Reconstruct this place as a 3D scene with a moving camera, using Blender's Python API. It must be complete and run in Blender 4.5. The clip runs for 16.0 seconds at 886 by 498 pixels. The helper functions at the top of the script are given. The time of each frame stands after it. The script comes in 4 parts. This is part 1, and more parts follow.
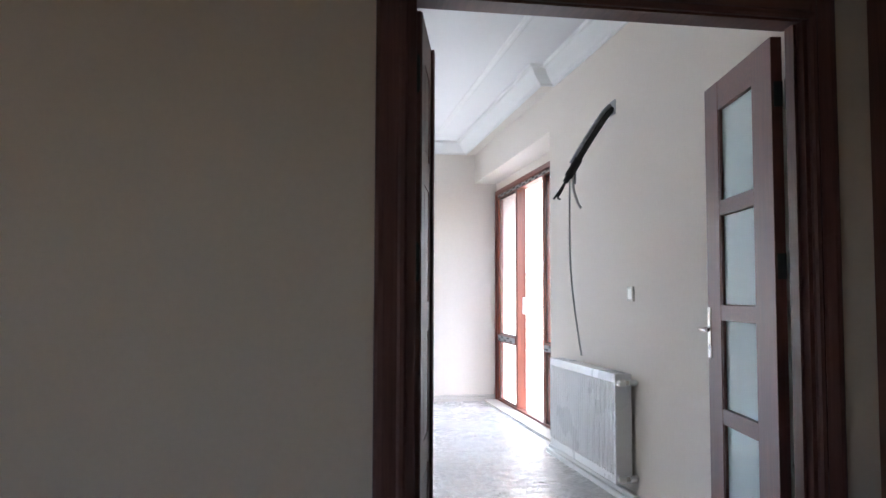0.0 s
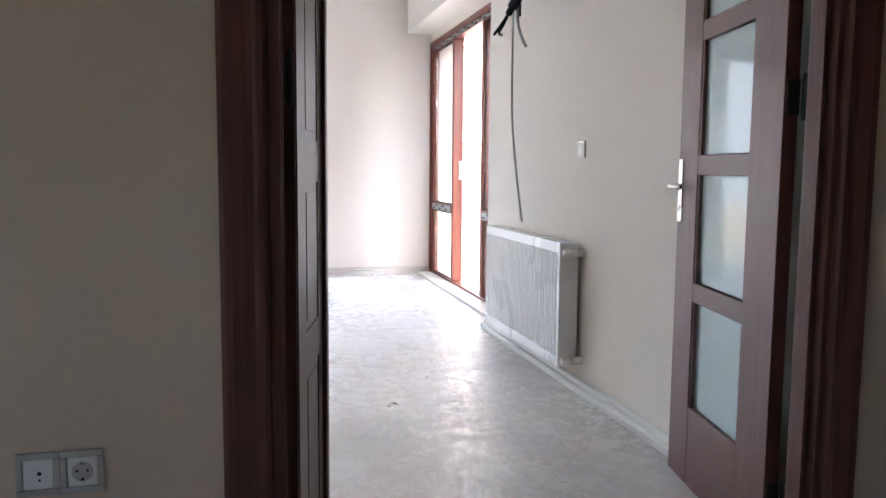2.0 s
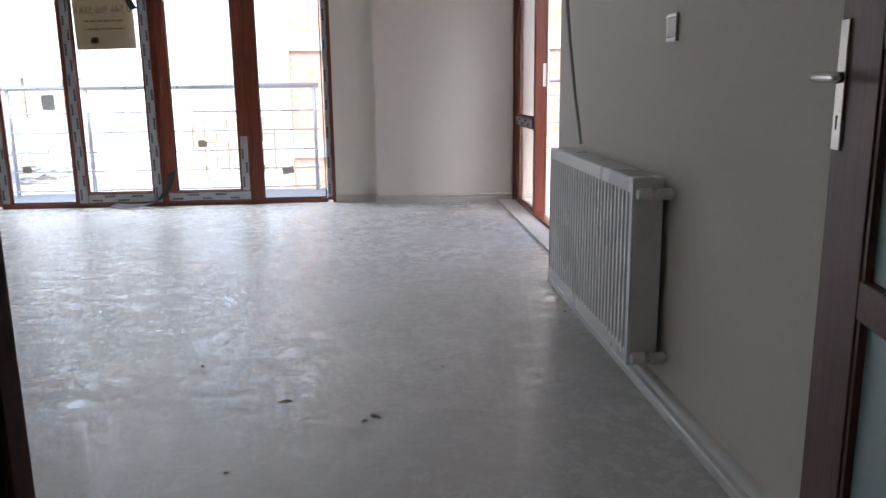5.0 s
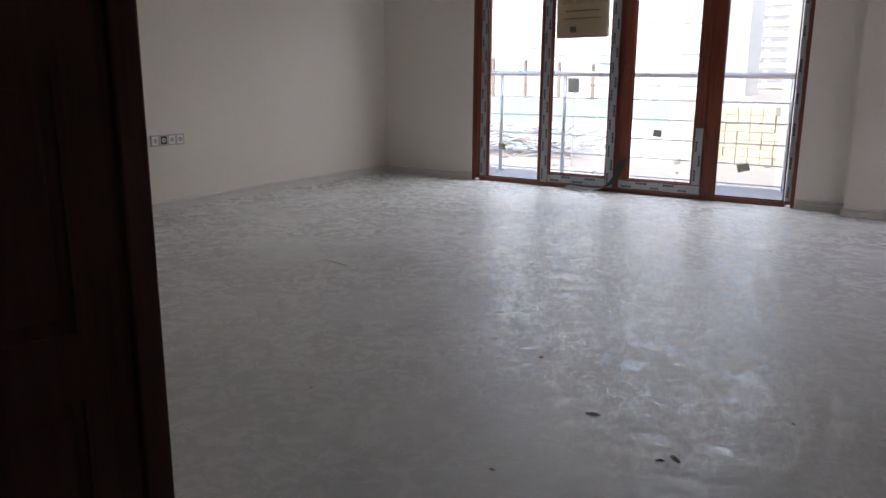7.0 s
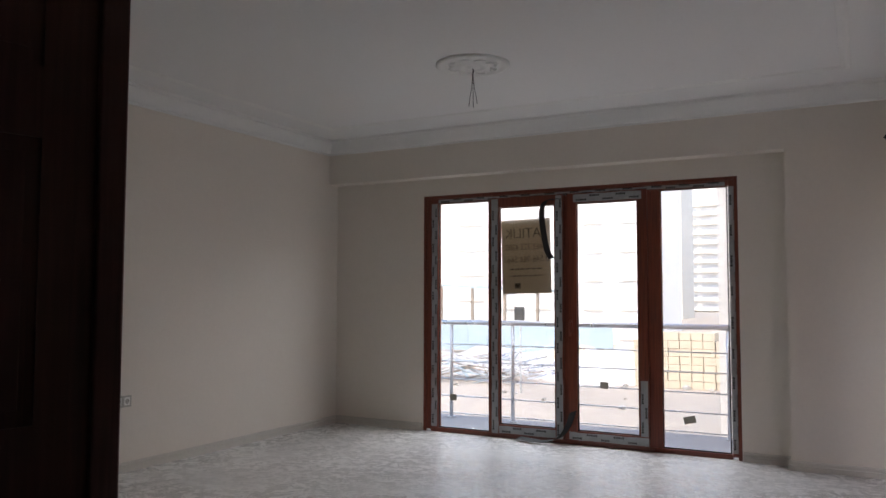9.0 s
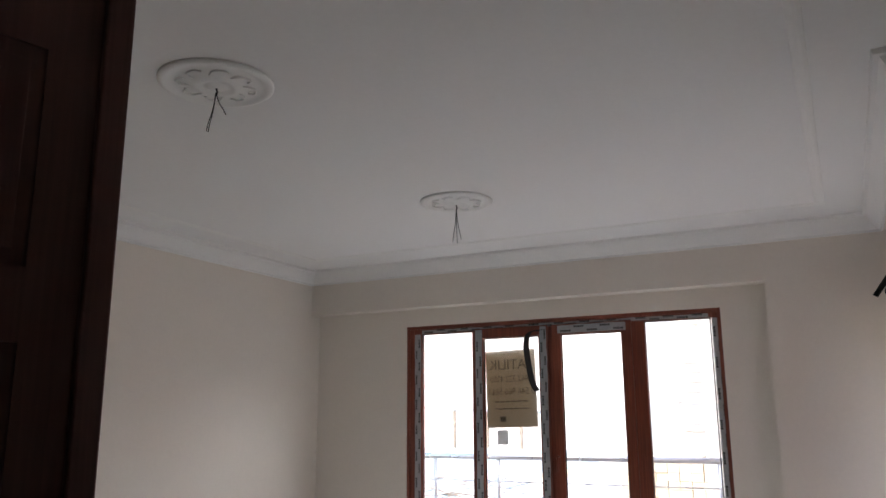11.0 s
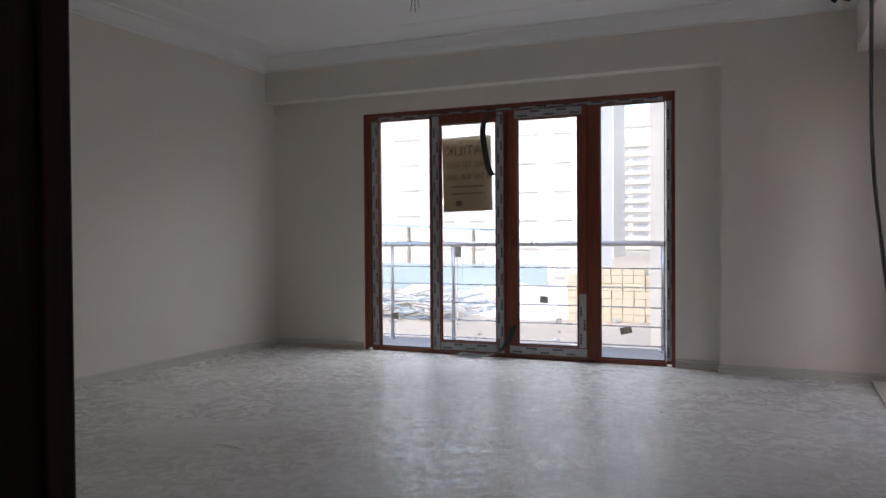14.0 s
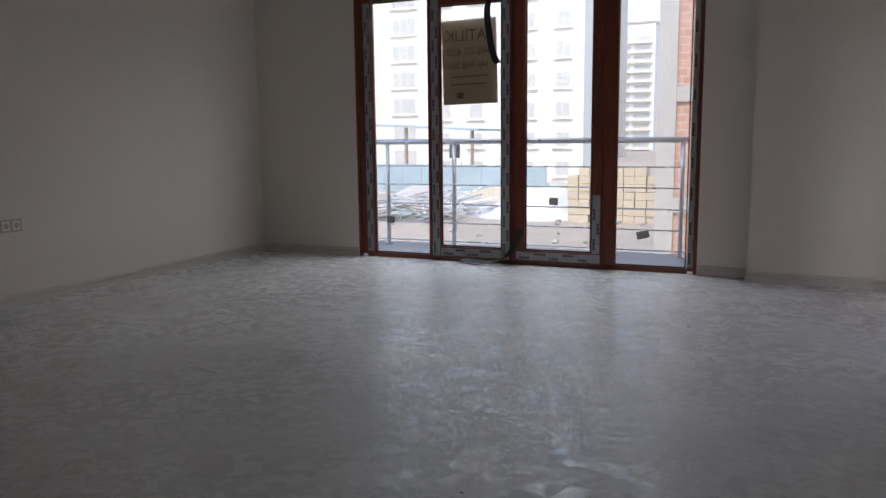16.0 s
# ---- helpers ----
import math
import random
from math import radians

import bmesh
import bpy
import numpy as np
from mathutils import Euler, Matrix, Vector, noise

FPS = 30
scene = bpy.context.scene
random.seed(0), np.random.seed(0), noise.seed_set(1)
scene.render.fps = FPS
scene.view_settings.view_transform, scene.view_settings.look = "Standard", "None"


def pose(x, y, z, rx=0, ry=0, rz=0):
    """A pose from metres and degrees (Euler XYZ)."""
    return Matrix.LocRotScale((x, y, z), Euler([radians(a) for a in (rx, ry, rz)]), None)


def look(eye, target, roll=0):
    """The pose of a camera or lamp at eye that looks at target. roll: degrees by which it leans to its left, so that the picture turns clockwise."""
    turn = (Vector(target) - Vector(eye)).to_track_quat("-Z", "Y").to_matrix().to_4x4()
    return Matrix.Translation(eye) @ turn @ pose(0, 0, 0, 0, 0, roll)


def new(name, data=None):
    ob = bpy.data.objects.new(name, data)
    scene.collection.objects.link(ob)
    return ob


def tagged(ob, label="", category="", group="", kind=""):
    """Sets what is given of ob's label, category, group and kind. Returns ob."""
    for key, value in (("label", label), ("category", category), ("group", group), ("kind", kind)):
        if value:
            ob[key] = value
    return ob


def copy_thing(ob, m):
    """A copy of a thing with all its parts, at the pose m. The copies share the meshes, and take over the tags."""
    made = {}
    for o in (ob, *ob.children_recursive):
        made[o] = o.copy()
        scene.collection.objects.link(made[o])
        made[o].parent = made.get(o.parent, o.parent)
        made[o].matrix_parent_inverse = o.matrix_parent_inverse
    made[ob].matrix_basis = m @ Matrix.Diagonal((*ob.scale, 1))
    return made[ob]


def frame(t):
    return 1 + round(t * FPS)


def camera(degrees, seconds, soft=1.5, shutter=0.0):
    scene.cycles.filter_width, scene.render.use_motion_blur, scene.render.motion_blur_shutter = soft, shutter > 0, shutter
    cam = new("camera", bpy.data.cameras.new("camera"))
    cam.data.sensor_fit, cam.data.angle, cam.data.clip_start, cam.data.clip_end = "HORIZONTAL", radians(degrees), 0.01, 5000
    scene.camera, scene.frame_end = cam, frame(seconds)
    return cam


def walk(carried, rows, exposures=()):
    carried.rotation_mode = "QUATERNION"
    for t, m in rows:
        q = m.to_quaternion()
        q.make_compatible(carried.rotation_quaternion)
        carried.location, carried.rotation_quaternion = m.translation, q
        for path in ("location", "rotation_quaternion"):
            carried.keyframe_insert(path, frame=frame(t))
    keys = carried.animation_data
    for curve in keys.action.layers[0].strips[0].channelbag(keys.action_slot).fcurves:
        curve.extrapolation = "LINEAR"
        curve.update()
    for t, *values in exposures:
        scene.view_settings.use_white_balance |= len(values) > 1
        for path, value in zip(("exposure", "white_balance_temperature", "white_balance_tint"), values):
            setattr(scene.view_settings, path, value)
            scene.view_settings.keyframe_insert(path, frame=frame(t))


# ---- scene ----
cam = camera(59.17, 16.0)
PATH = [
    (0, (-1.823, -4.219, 1.174), (-1.494, -2.25, 1.296), 0.2),
    (0.5, (-1.777, -4.126, 1.135), (-1.349, -2.173, 1.116), 0.1),
    (1, (-1.684, -3.959, 1.106), (-1.215, -2.018, 0.997), 0.2),
    (1.5, (-1.594, -3.788, 1.089), (-1.12, -1.852, 0.921), 0.3),
    (2, (-1.583, -3.518, 1.088), (-1.107, -1.586, 0.886), 0.5),
    (2.5, (-1.515, -3.317, 1.075), (-1.016, -1.394, 0.849), 0.4),
    (3, (-1.393, -3.122, 1.046), (-0.863, -1.207, 0.815), 0.6),
    (3.2, (-1.352, -3.043, 1.055), (-0.823, -1.13, 0.81), 0.3),
    (5.3, (-0.809, -2.241, 1.035), (-0.853, -0.288, 0.607), -0.6),
    (5.5, (-0.751, -2.175, 1.037), (-0.945, -0.232, 0.604), -0.4),
    (6, (-0.623, -2.082, 1.058), (-1.144, -0.204, 0.608), -0.1),
    (6.5, (-0.525, -2.045, 1.028), (-1.387, -0.293, 0.585), -0.0),
    (7, (-0.441, -2.061, 1.056), (-1.474, -0.408, 0.61), 0.4),
    (7.5, (-0.452, -2.123, 1.141), (-1.534, -0.476, 0.799), 0.4),
    (8, (-0.427, -2.22, 1.205), (-1.463, -0.518, 1.038), 0.5),
    (8.5, (-0.413, -2.173, 1.248), (-1.384, -0.425, 1.244), 0.3),
    (9, (-0.429, -2.127, 1.334), (-1.377, -0.370, 1.452), 0.1),
    (9.5, (-0.452, -2.113, 1.405), (-1.385, -0.358, 1.631), -0.1),
    (10, (-0.491, -2.101, 1.467), (-1.4, -0.351, 1.802), -0.2),
    (10.2, (-0.476, -2.091, 1.467), (-1.383, -0.349, 1.847), -0.1),
    (12.3, (-0.453, -2.150, 1.378), (-1.301, -0.392, 1.81), -0.5),
    (12.5, (-0.449, -2.150, 1.362), (-1.297, -0.377, 1.733), -0.5),
    (13, (-0.467, -2.124, 1.294), (-1.308, -0.323, 1.519), -0.6),
    (13.5, (-0.48, -2.132, 1.22), (-1.307, -0.313, 1.312), -0.5),
    (14, (-0.491, -2.117, 1.114), (-1.293, -0.286, 1.082), -0.4),
    (14.5, (-0.511, -2.046, 1.062), (-1.295, -0.211, 0.927), -0.7),
    (15, (-0.563, -1.933, 1.056), (-1.331, -0.101, 0.825), -0.6),
    (15.5, (-0.616, -1.738, 1.058), (-1.395, 0.082, 0.775), -0.5),
    (16, (-0.747, -1.576, 1.071), (-1.539, 0.239, 0.788), -0.6),
]
walk(cam, [(t, look(eye, target, roll)) for t, eye, target, roll in PATH], exposures=[
    (0, 4.15, 5950, 11), (1.0, 4.25, 6050, 11), (2.0, 4.28, 6250, 12), (3.0, 4.12, 6400, 13), (5.5, 2.3, 6350, 12), (7.0, 2.1, 6550, 14), (9.0, 1.85, 6850, 15),
    (10.0, 2.35, 6850, 15), (12.5, 2.55, 6800, 15), (14.0, 1.72, 6600, 14), (16, 1.33, 6500, 13)])

SKY, P_EAST, P_HEAD = 0.15, 0.8, 18.0
CABLE = [(-0.265, 0.365, 1.925), (-0.27, 0.36, 1.73), (-0.268, 0.355, 1.36), (-0.246, 0.34, 1.08), (-0.214, 0.325, 0.823)]

# ---------------- world and light ----------------
world = bpy.data.worlds.new("sky")
scene.world = world
world.use_nodes = True
wn = world.node_tree.nodes
sky = wn.new("ShaderNodeTexSky")
sky.sky_type = "NISHITA"
sky.sun_disc = False
sky.sun_elevation = radians(52)
sky.sun_rotation = radians(173)
sky.air_density, sky.dust_density, sky.ozone_density = 1.0, 2.0, 1.0
wn["Background"].inputs["Strength"].default_value = SKY
world.node_tree.links.new(sky.outputs[0], wn["Background"].inputs["Color"])

sun_data = bpy.data.lights.new("sun", "SUN")
sun_data.energy, sun_data.angle, sun_data.color = 0.85, radians(3), (1.0, 0.94, 0.86)
sun = new("sun", sun_data)
sun.matrix_world = look((1.6, -13.0, 17.4), (0, 0, 0))


def sky_boost(name, m, w, h, power, spread=180):
    """Added lamp that boosts skylight through an opening, shining along the lamp's -z."""
    d = bpy.data.lights.new(name, "AREA")
    d.shape, d.size, d.size_y, d.energy, d.color = "RECTANGLE", w, h, power, (0.86, 0.93, 1.0)
    d.spread = radians(spread)
    ob = new(name, d)
    ob.matrix_world = m
    return ob


# Added lamps for extra sky light; the second hangs outside, above the window head.
sky_boost("balcony_door_sky_boost", look((0.52, 3.1, 1.2), (-2.2, 0.4, 0.7)), 0.85, 2.1, P_EAST, 90)
sky_boost("window_head_sky_boost", look((-2.81, 5.35, 2.72), (-3.3, 2.8, 0.35)), 2.9, 0.7, P_HEAD, 125)


# ---------------- materials ----------------
def material(name, color, rough=0.5, metal=0.0, vary=0.06, scale=3.0, fine=60.0, bump=0.1, bump_scale=120.0, rough_vary=0.08, spec=0.5,
             per_object=0.0):
    """Painted or raw surface: base colour with cloudy and fine variation, uneven gloss and fine relief."""
    m = bpy.data.materials.new(name)
    m.use_nodes = True
    nt = m.node_tree
    n, ln = nt.nodes, nt.links.new
    b = n["Principled BSDF"]
    co = n.new("ShaderNodeTexCoord")
    big = n.new("ShaderNodeTexNoise")
    big.inputs["Scale"].default_value = scale
    big.inputs["Detail"].default_value = 4
    small = n.new("ShaderNodeTexNoise")
    small.inputs["Scale"].default_value = fine
    small.inputs["Detail"].default_value = 3
    ln(co.outputs["Object"], big.inputs["Vector"])
    ln(co.outputs["Object"], small.inputs["Vector"])
    add = n.new("ShaderNodeMath")
    add.operation = "ADD"
    ln(big.outputs[0], add.inputs[0])
    ln(small.outputs[0], add.inputs[1])
    last = add
    if per_object:
        info = n.new("ShaderNodeObjectInfo")
        pm = n.new("ShaderNodeMath")
        pm.operation = "MULTIPLY_ADD"
        pm.inputs[1].default_value = per_object
        ln(info.outputs["Random"], pm.inputs[0])
        ln(add.outputs[0], pm.inputs[2])
        last = pm
    mr = n.new("ShaderNodeMapRange")
    mr.inputs["From Min"].default_value, mr.inputs["From Max"].default_value = 0.6, 1.4
    mr.inputs["To Min"].default_value, mr.inputs["To Max"].default_value = 1 - vary, 1 + vary
    ln(last.outputs[0], mr.inputs["Value"])
    mix = n.new("ShaderNodeVectorMath")
    mix.operation = "SCALE"
    mix.inputs[0].default_value = color
    ln(mr.outputs[0], mix.inputs["Scale"])
    ln(mix.outputs[0], b.inputs["Base Color"])
    rr = n.new("ShaderNodeMapRange")
    rr.inputs["From Min"].default_value, rr.inputs["From Max"].default_value = 0.3, 0.7
    rr.inputs["To Min"].default_value, rr.inputs["To Max"].default_value = max(0.02, rough - rough_vary), min(1, rough + rough_vary)
    ln(big.outputs[0], rr.inputs["Value"])
    ln(rr.outputs[0], b.inputs["Roughness"])
    b.inputs["Metallic"].default_value = metal
    b.inputs["Specular IOR Level"].default_value = spec
    if bump:
        bn = n.new("ShaderNodeTexNoise")
        bn.inputs["Scale"].default_value = bump_scale
        bn.inputs["Detail"].default_value = 3
        ln(co.outputs["Object"], bn.inputs["Vector"])
        bp = n.new("ShaderNodeBump")
        bp.inputs["Strength"].default_value = bump
        bp.inputs["Distance"].default_value = 0.002
        ln(bn.outputs[0], bp.inputs["Height"])
        ln(bp.outputs[0], b.inputs["Normal"])
    return m


def wood(name, dark, light, rough=0.35, axis=2, stretch=14.0):
    """Wood-grain foil with long streaks along one axis."""
    m = bpy.data.materials.new(name)
    m.use_nodes = True
    n, ln = m.node_tree.nodes, m.node_tree.links.new
    b = n["Principled BSDF"]
    co = n.new("ShaderNodeTexCoord")
    mp = n.new("ShaderNodeMapping")
    sc = [stretch * 6] * 3
    sc[axis] = stretch * 0.22
    mp.inputs["Scale"].default_value = sc
    ln(co.outputs["Object"], mp.inputs["Vector"])
    t1 = n.new("ShaderNodeTexNoise")
    t1.inputs["Scale"].default_value, t1.inputs["Detail"].default_value, t1.inputs["Distortion"].default_value = 1.0, 6, 0.6
    ln(mp.outputs[0], t1.inputs["Vector"])
    ramp = n.new("ShaderNodeValToRGB")
    ramp.color_ramp.elements[0].position, ramp.color_ramp.elements[0].color = 0.32, (*dark, 1)
    ramp.color_ramp.elements[1].position, ramp.color_ramp.elements[1].color = 0.7, (*light, 1)
    ln(t1.outputs[0], ramp.inputs[0])
    ln(ramp.outputs[0], b.inputs["Base Color"])
    b.inputs["Roughness"].default_value = rough
    bp = n.new("ShaderNodeBump")
    bp.inputs["Strength"].default_value, bp.inputs["Distance"].default_value = 0.12, 0.001
    ln(t1.outputs[0], bp.inputs["Height"])
    ln(bp.outputs[0], b.inputs["Normal"])
    return m


def screed():
    """Levelled, dusty grey-white floor coat, glossy where feet have polished it and dull in trowelled flakes."""
    m = bpy.data.materials.new("floor_coat")
    m.use_nodes = True
    n, ln = m.node_tree.nodes, m.node_tree.links.new
    b = n["Principled BSDF"]
    co = n.new("ShaderNodeTexCoord")

    def noise_tex(scale, detail, dist=0.0, rough=0.5):
        t = n.new("ShaderNodeTexNoise")
        for k, v in (("Scale", scale), ("Detail", detail), ("Distortion", dist), ("Roughness", rough)):
            t.inputs[k].default_value = v
        ln(co.outputs["Object"], t.inputs["Vector"])
        return t

    def rng(src, a, c, lo, hi):
        r = n.new("ShaderNodeMapRange")
        for k, v in (("From Min", a), ("From Max", c), ("To Min", lo), ("To Max", hi)):
            r.inputs[k].default_value = v
        ln(src, r.inputs["Value"])
        return r.outputs[0]

    def math_node(op, a, c):
        r = n.new("ShaderNodeMath")
        r.operation = op
        for i, s in enumerate((a, c)):
            if isinstance(s, float):
                r.inputs[i].default_value = s
            else:
                ln(s, r.inputs[i])
        return r.outputs[0]

    cloud = noise_tex(0.8, 4, 0.4)
    flake = noise_tex(10.5, 9, 1.2, 0.66)
    grit = noise_tex(85.0, 3)
    speck = noise_tex(23.0, 2)
    worn = noise_tex(1.1, 3)
    scuff = noise_tex(6.0, 6, 1.2, 0.65)
    warp = n.new("ShaderNodeVectorMath")
    warp.operation = "MULTIPLY_ADD"
    warp.inputs[1].default_value = (0.16, 0.16, 0.16)
    ln(flake.outputs["Color"], warp.inputs[0])
    ln(co.outputs["Object"], warp.inputs[2])

    def cells(scale, feature):
        v = n.new("ShaderNodeTexVoronoi")
        v.feature = feature
        v.inputs["Scale"].default_value = scale
        ln(warp.outputs[0], v.inputs["Vector"])
        return v

    # trodden marks: curved ridges inside irregular patches
    tread = n.new("ShaderNodeTexWave")
    tread.wave_type = "RINGS"
    for k, v in (("Scale", 11.0), ("Distortion", 9.0), ("Detail", 3.0), ("Detail Scale", 1.6)):
        tread.inputs[k].default_value = v
    ln(warp.outputs[0], tread.inputs["Vector"])
    flakes = cells(13.0, "DISTANCE_TO_EDGE")
    ridge = rng(flakes.outputs["Distance"], 0.0, 0.10, 0.0, 1.0)
    where = rng(worn.outputs[0], 0.36, 0.52, 0.3, 1.0)
    shiny = math_node("MULTIPLY", rng(flake.outputs[0], 0.48, 0.52, 0.0, 1.0), where)
    trodden = math_node("MULTIPLY", rng(scuff.outputs[0], 0.50, 0.56, 0.0, 1.0), where)
    tone = math_node("ADD", rng(cloud.outputs[0], 0.3, 0.7, -0.06, 0.05), rng(scuff.outputs[0], 0.56, 0.74, 0.0, -0.07))
    tone = math_node("ADD", tone, rng(speck.outputs[0], 0.76, 0.80, 0.0, -0.22))
    tone = math_node("ADD", tone, math_node("MULTIPLY", trodden, rng(tread.outputs["Fac"], 0.0, 0.35, -0.02, 0.0)))
    tone = math_node("ADD", tone, 1.0)
    sc = n.new("ShaderNodeVectorMath")
    sc.operation = "SCALE"
    sc.inputs[0].default_value = (0.66, 0.655, 0.635)
    ln(tone, sc.inputs["Scale"])
    ln(sc.outputs[0], b.inputs["Base Color"])
    b.inputs["Roughness"].default_value = 0.5
    b.inputs["Specular IOR Level"].default_value = 0.3
    b.inputs["Coat IOR"].default_value = 1.75
    lace = math_node("MULTIPLY", trodden, rng(tread.outputs["Fac"], 0.35, 0.65, 0.0, 1.0))
    patch = math_node("MAXIMUM", shiny, lace)
    ln(math_node("ADD", math_node("MULTIPLY", patch, 0.76), 0.20), b.inputs["Coat Weight"])
    ln(math_node("ADD", math_node("MULTIPLY", patch, -0.16), rng(cloud.outputs[0], 0.3, 0.7, 0.25, 0.31)), b.inputs["Coat Roughness"])
    h = math_node("MULTIPLY", ridge, math_node("MULTIPLY", where, 0.5))
    h = math_node("ADD", h, math_node("MULTIPLY", flake.outputs[0], math_node("ADD", math_node("MULTIPLY", where, 0.9), 0.2)))
    h = math_node("ADD", h, math_node("MULTIPLY", lace, 0.5))
    h = math_node("ADD", h, math_node("MULTIPLY", grit.outputs[0], 0.06))
    h = math_node("ADD", h, math_node("MULTIPLY", shiny, 0.6))
    bp = n.new("ShaderNodeBump")
    bp.inputs["Strength"].default_value, bp.inputs["Distance"].default_value = 0.55, 0.004
    ln(h, bp.inputs["Height"])
    ln(bp.outputs[0], b.inputs["Coat Normal"])
    return m


def glass(name, color=(1, 1, 1), rough=0.0, shadow=False):
    m = bpy.data.materials.new(name)
    m.use_nodes = True
    n, ln = m.node_tree.nodes, m.node_tree.links.new
    b = n["Principled BSDF"]
    b.inputs["Base Color"].default_value = (*color, 1)
    b.inputs["Roughness"].default_value = rough
    b.inputs["Transmission Weight"].default_value = 0.55 if rough else 1.0
    b.inputs["IOR"].default_value = 1.45
    if rough:
        b.inputs["Coat Weight"].default_value, b.inputs["Coat Roughness"].default_value = 0.5, 0.06
    return m


def brick_facade(name, c1, c2, mortar, scale=1.0):
    m = bpy.data.materials.new(name)
    m.use_nodes = True
    n, ln = m.node_tree.nodes, m.node_tree.links.new
    b = n["Principled BSDF"]
    co = n.new("ShaderNodeTexCoord")
    mp = n.new("ShaderNodeMapping")
    mp.inputs["Rotation"].default_value = (radians(90), 0, 0)
    ln(co.outputs["Object"], mp.inputs["Vector"])
    t = n.new("ShaderNodeTexBrick")
    t.inputs["Color1"].default_value, t.inputs["Color2"].default_value, t.inputs["Mortar"].default_value = (*c1, 1), (*c2, 1), (*mortar, 1)
    t.inputs["Scale"].default_value = scale
    t.inputs["Brick Width"].default_value, t.inputs["Row Height"].default_value, t.inputs["Mortar Size"].default_value = 0.3, 0.2, 0.012
    ln(mp.outputs[0], t.inputs["Vector"])
    ln(t.outputs["Color"], b.inputs["Base Color"])
    b.inputs["Roughness"].default_value = 0.9
    return m


M_WALL = material("cream_wall_paint", (0.77, 0.71, 0.635), 0.75, vary=0.025, scale=1.2, fine=40, bump=0.12, bump_scale=90)
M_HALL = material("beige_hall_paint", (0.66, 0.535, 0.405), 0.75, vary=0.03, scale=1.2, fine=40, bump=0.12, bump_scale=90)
M_CEIL = material("white_ceiling_paint", (0.80, 0.80, 0.79), 0.8, vary=0.02, scale=0.8, fine=30, bump=0.06, bump_scale=70)
M_PLASTER = material("white_plaster_moulding", (0.82, 0.82, 0.80), 0.7, vary=0.03, scale=4, bump=0.1)
M_FLOOR = screed()
M_SKIRT = material("grey_white_skirting", (0.62, 0.585, 0.53), 0.5, vary=0.05, scale=5, bump=0.08)
M_DUCT = material("white_duct_plastic", (0.72, 0.71, 0.68), 0.4, vary=0.04, scale=5, bump=0.05)
M_DOOR = wood("walnut_door_foil", (0.092, 0.033, 0.025), (0.142, 0.054, 0.040), 0.46)
M_DOOR_H = wood("walnut_door_foil_cross", (0.092, 0.033, 0.025), (0.142, 0.054, 0.040), 0.46, axis=1)
M_UPVC = wood("mahogany_window_foil", (0.125, 0.027, 0.014), (0.235, 0.056, 0.028), 0.36)
M_GASKET = material("black_rubber", (0.012, 0.012, 0.012), 0.6, vary=0.2, bump=0)
M_FILM = material("protective_film", (0.34, 0.35, 0.36), 0.45, vary=0.2, scale=9, bump=0.5, bump_scale=25)
M_PRINT = material("film_print", (0.03, 0.03, 0.03), 0.5, vary=0.1, bump=0)
M_GLASS = glass("clear_glass", (0.90, 0.92, 0.92))
_n, _l = M_GLASS.node_tree.nodes, M_GLASS.node_tree.links.new
_t, _x, _d = _n.new("ShaderNodeBsdfTranslucent"), _n.new("ShaderNodeMixShader"), _n.new("ShaderNodeTexNoise")
_d.inputs["Scale"].default_value, _d.inputs["Detail"].default_value = 3.0, 5
_m = _n.new("ShaderNodeMapRange")
for _k, _v in (("From Min", 0.35), ("From Max", 0.7), ("To Min", 0.01), ("To Max", 0.05)):
    _m.inputs[_k].default_value = _v
_l(_d.outputs[0], _m.inputs["Value"])
_l(_m.outputs[0], _x.inputs[0])
_t.inputs["Color"].default_value = (0.9, 0.9, 0.88, 1)
_l(_n["Principled BSDF"].outputs[0], _x.inputs[1])
_l(_t.outputs[0], _x.inputs[2])
_l(_x.outputs[0], _n["Material Output"].inputs["Surface"])
M_FROST = glass("frosted_glass", (0.64, 0.84, 0.84), 0.45)
M_ENAMEL = material("white_radiator_enamel", (0.80, 0.80, 0.79), 0.30, vary=0.02, bump=0)
M_PLASTIC = material("white_plastic", (0.80, 0.79, 0.75), 0.35, vary=0.02, bump=0)
M_SILVER = material("silver_plastic", (0.50, 0.48, 0.43), 0.32, metal=0.55, vary=0.03, bump=0)
M_CHROME = material("brushed_chrome", (0.72, 0.70, 0.66), 0.22, metal=1.0, vary=0.04, bump=0)
M_STEEL = material("stainless_rail", (0.62, 0.64, 0.66), 0.30, metal=0.9, vary=0.05, bump=0)
M_BRASS = material("brass_fitting", (0.55, 0.42, 0.22), 0.35, metal=1.0, vary=0.1, bump=0)
M_BLACK = material("black_foam", (0.016, 0.016, 0.017), 0.7, vary=0.3, scale=20, bump=0.3)
M_GREYTAPE = material("grey_duct_tape", (0.30, 0.30, 0.31), 0.4, vary=0.2, scale=30, bump=0.2)
M_HINGE = material("dark_steel", (0.06, 0.058, 0.055), 0.45, metal=0.8, vary=0.2, bump=0.05)
M_CABLE = material("grey_cable", (0.42, 0.41, 0.38), 0.5, vary=0.05, bump=0)
M_PAPER = material("yellowed_sign_paper", (0.40, 0.345, 0.26), 0.7, vary=0.05, scale=6, bump=0.05)
_n, _l = M_PAPER.node_tree.nodes, M_PAPER.node_tree.links.new
_t, _x = _n.new("ShaderNodeBsdfTranslucent"), _n.new("ShaderNodeMixShader")
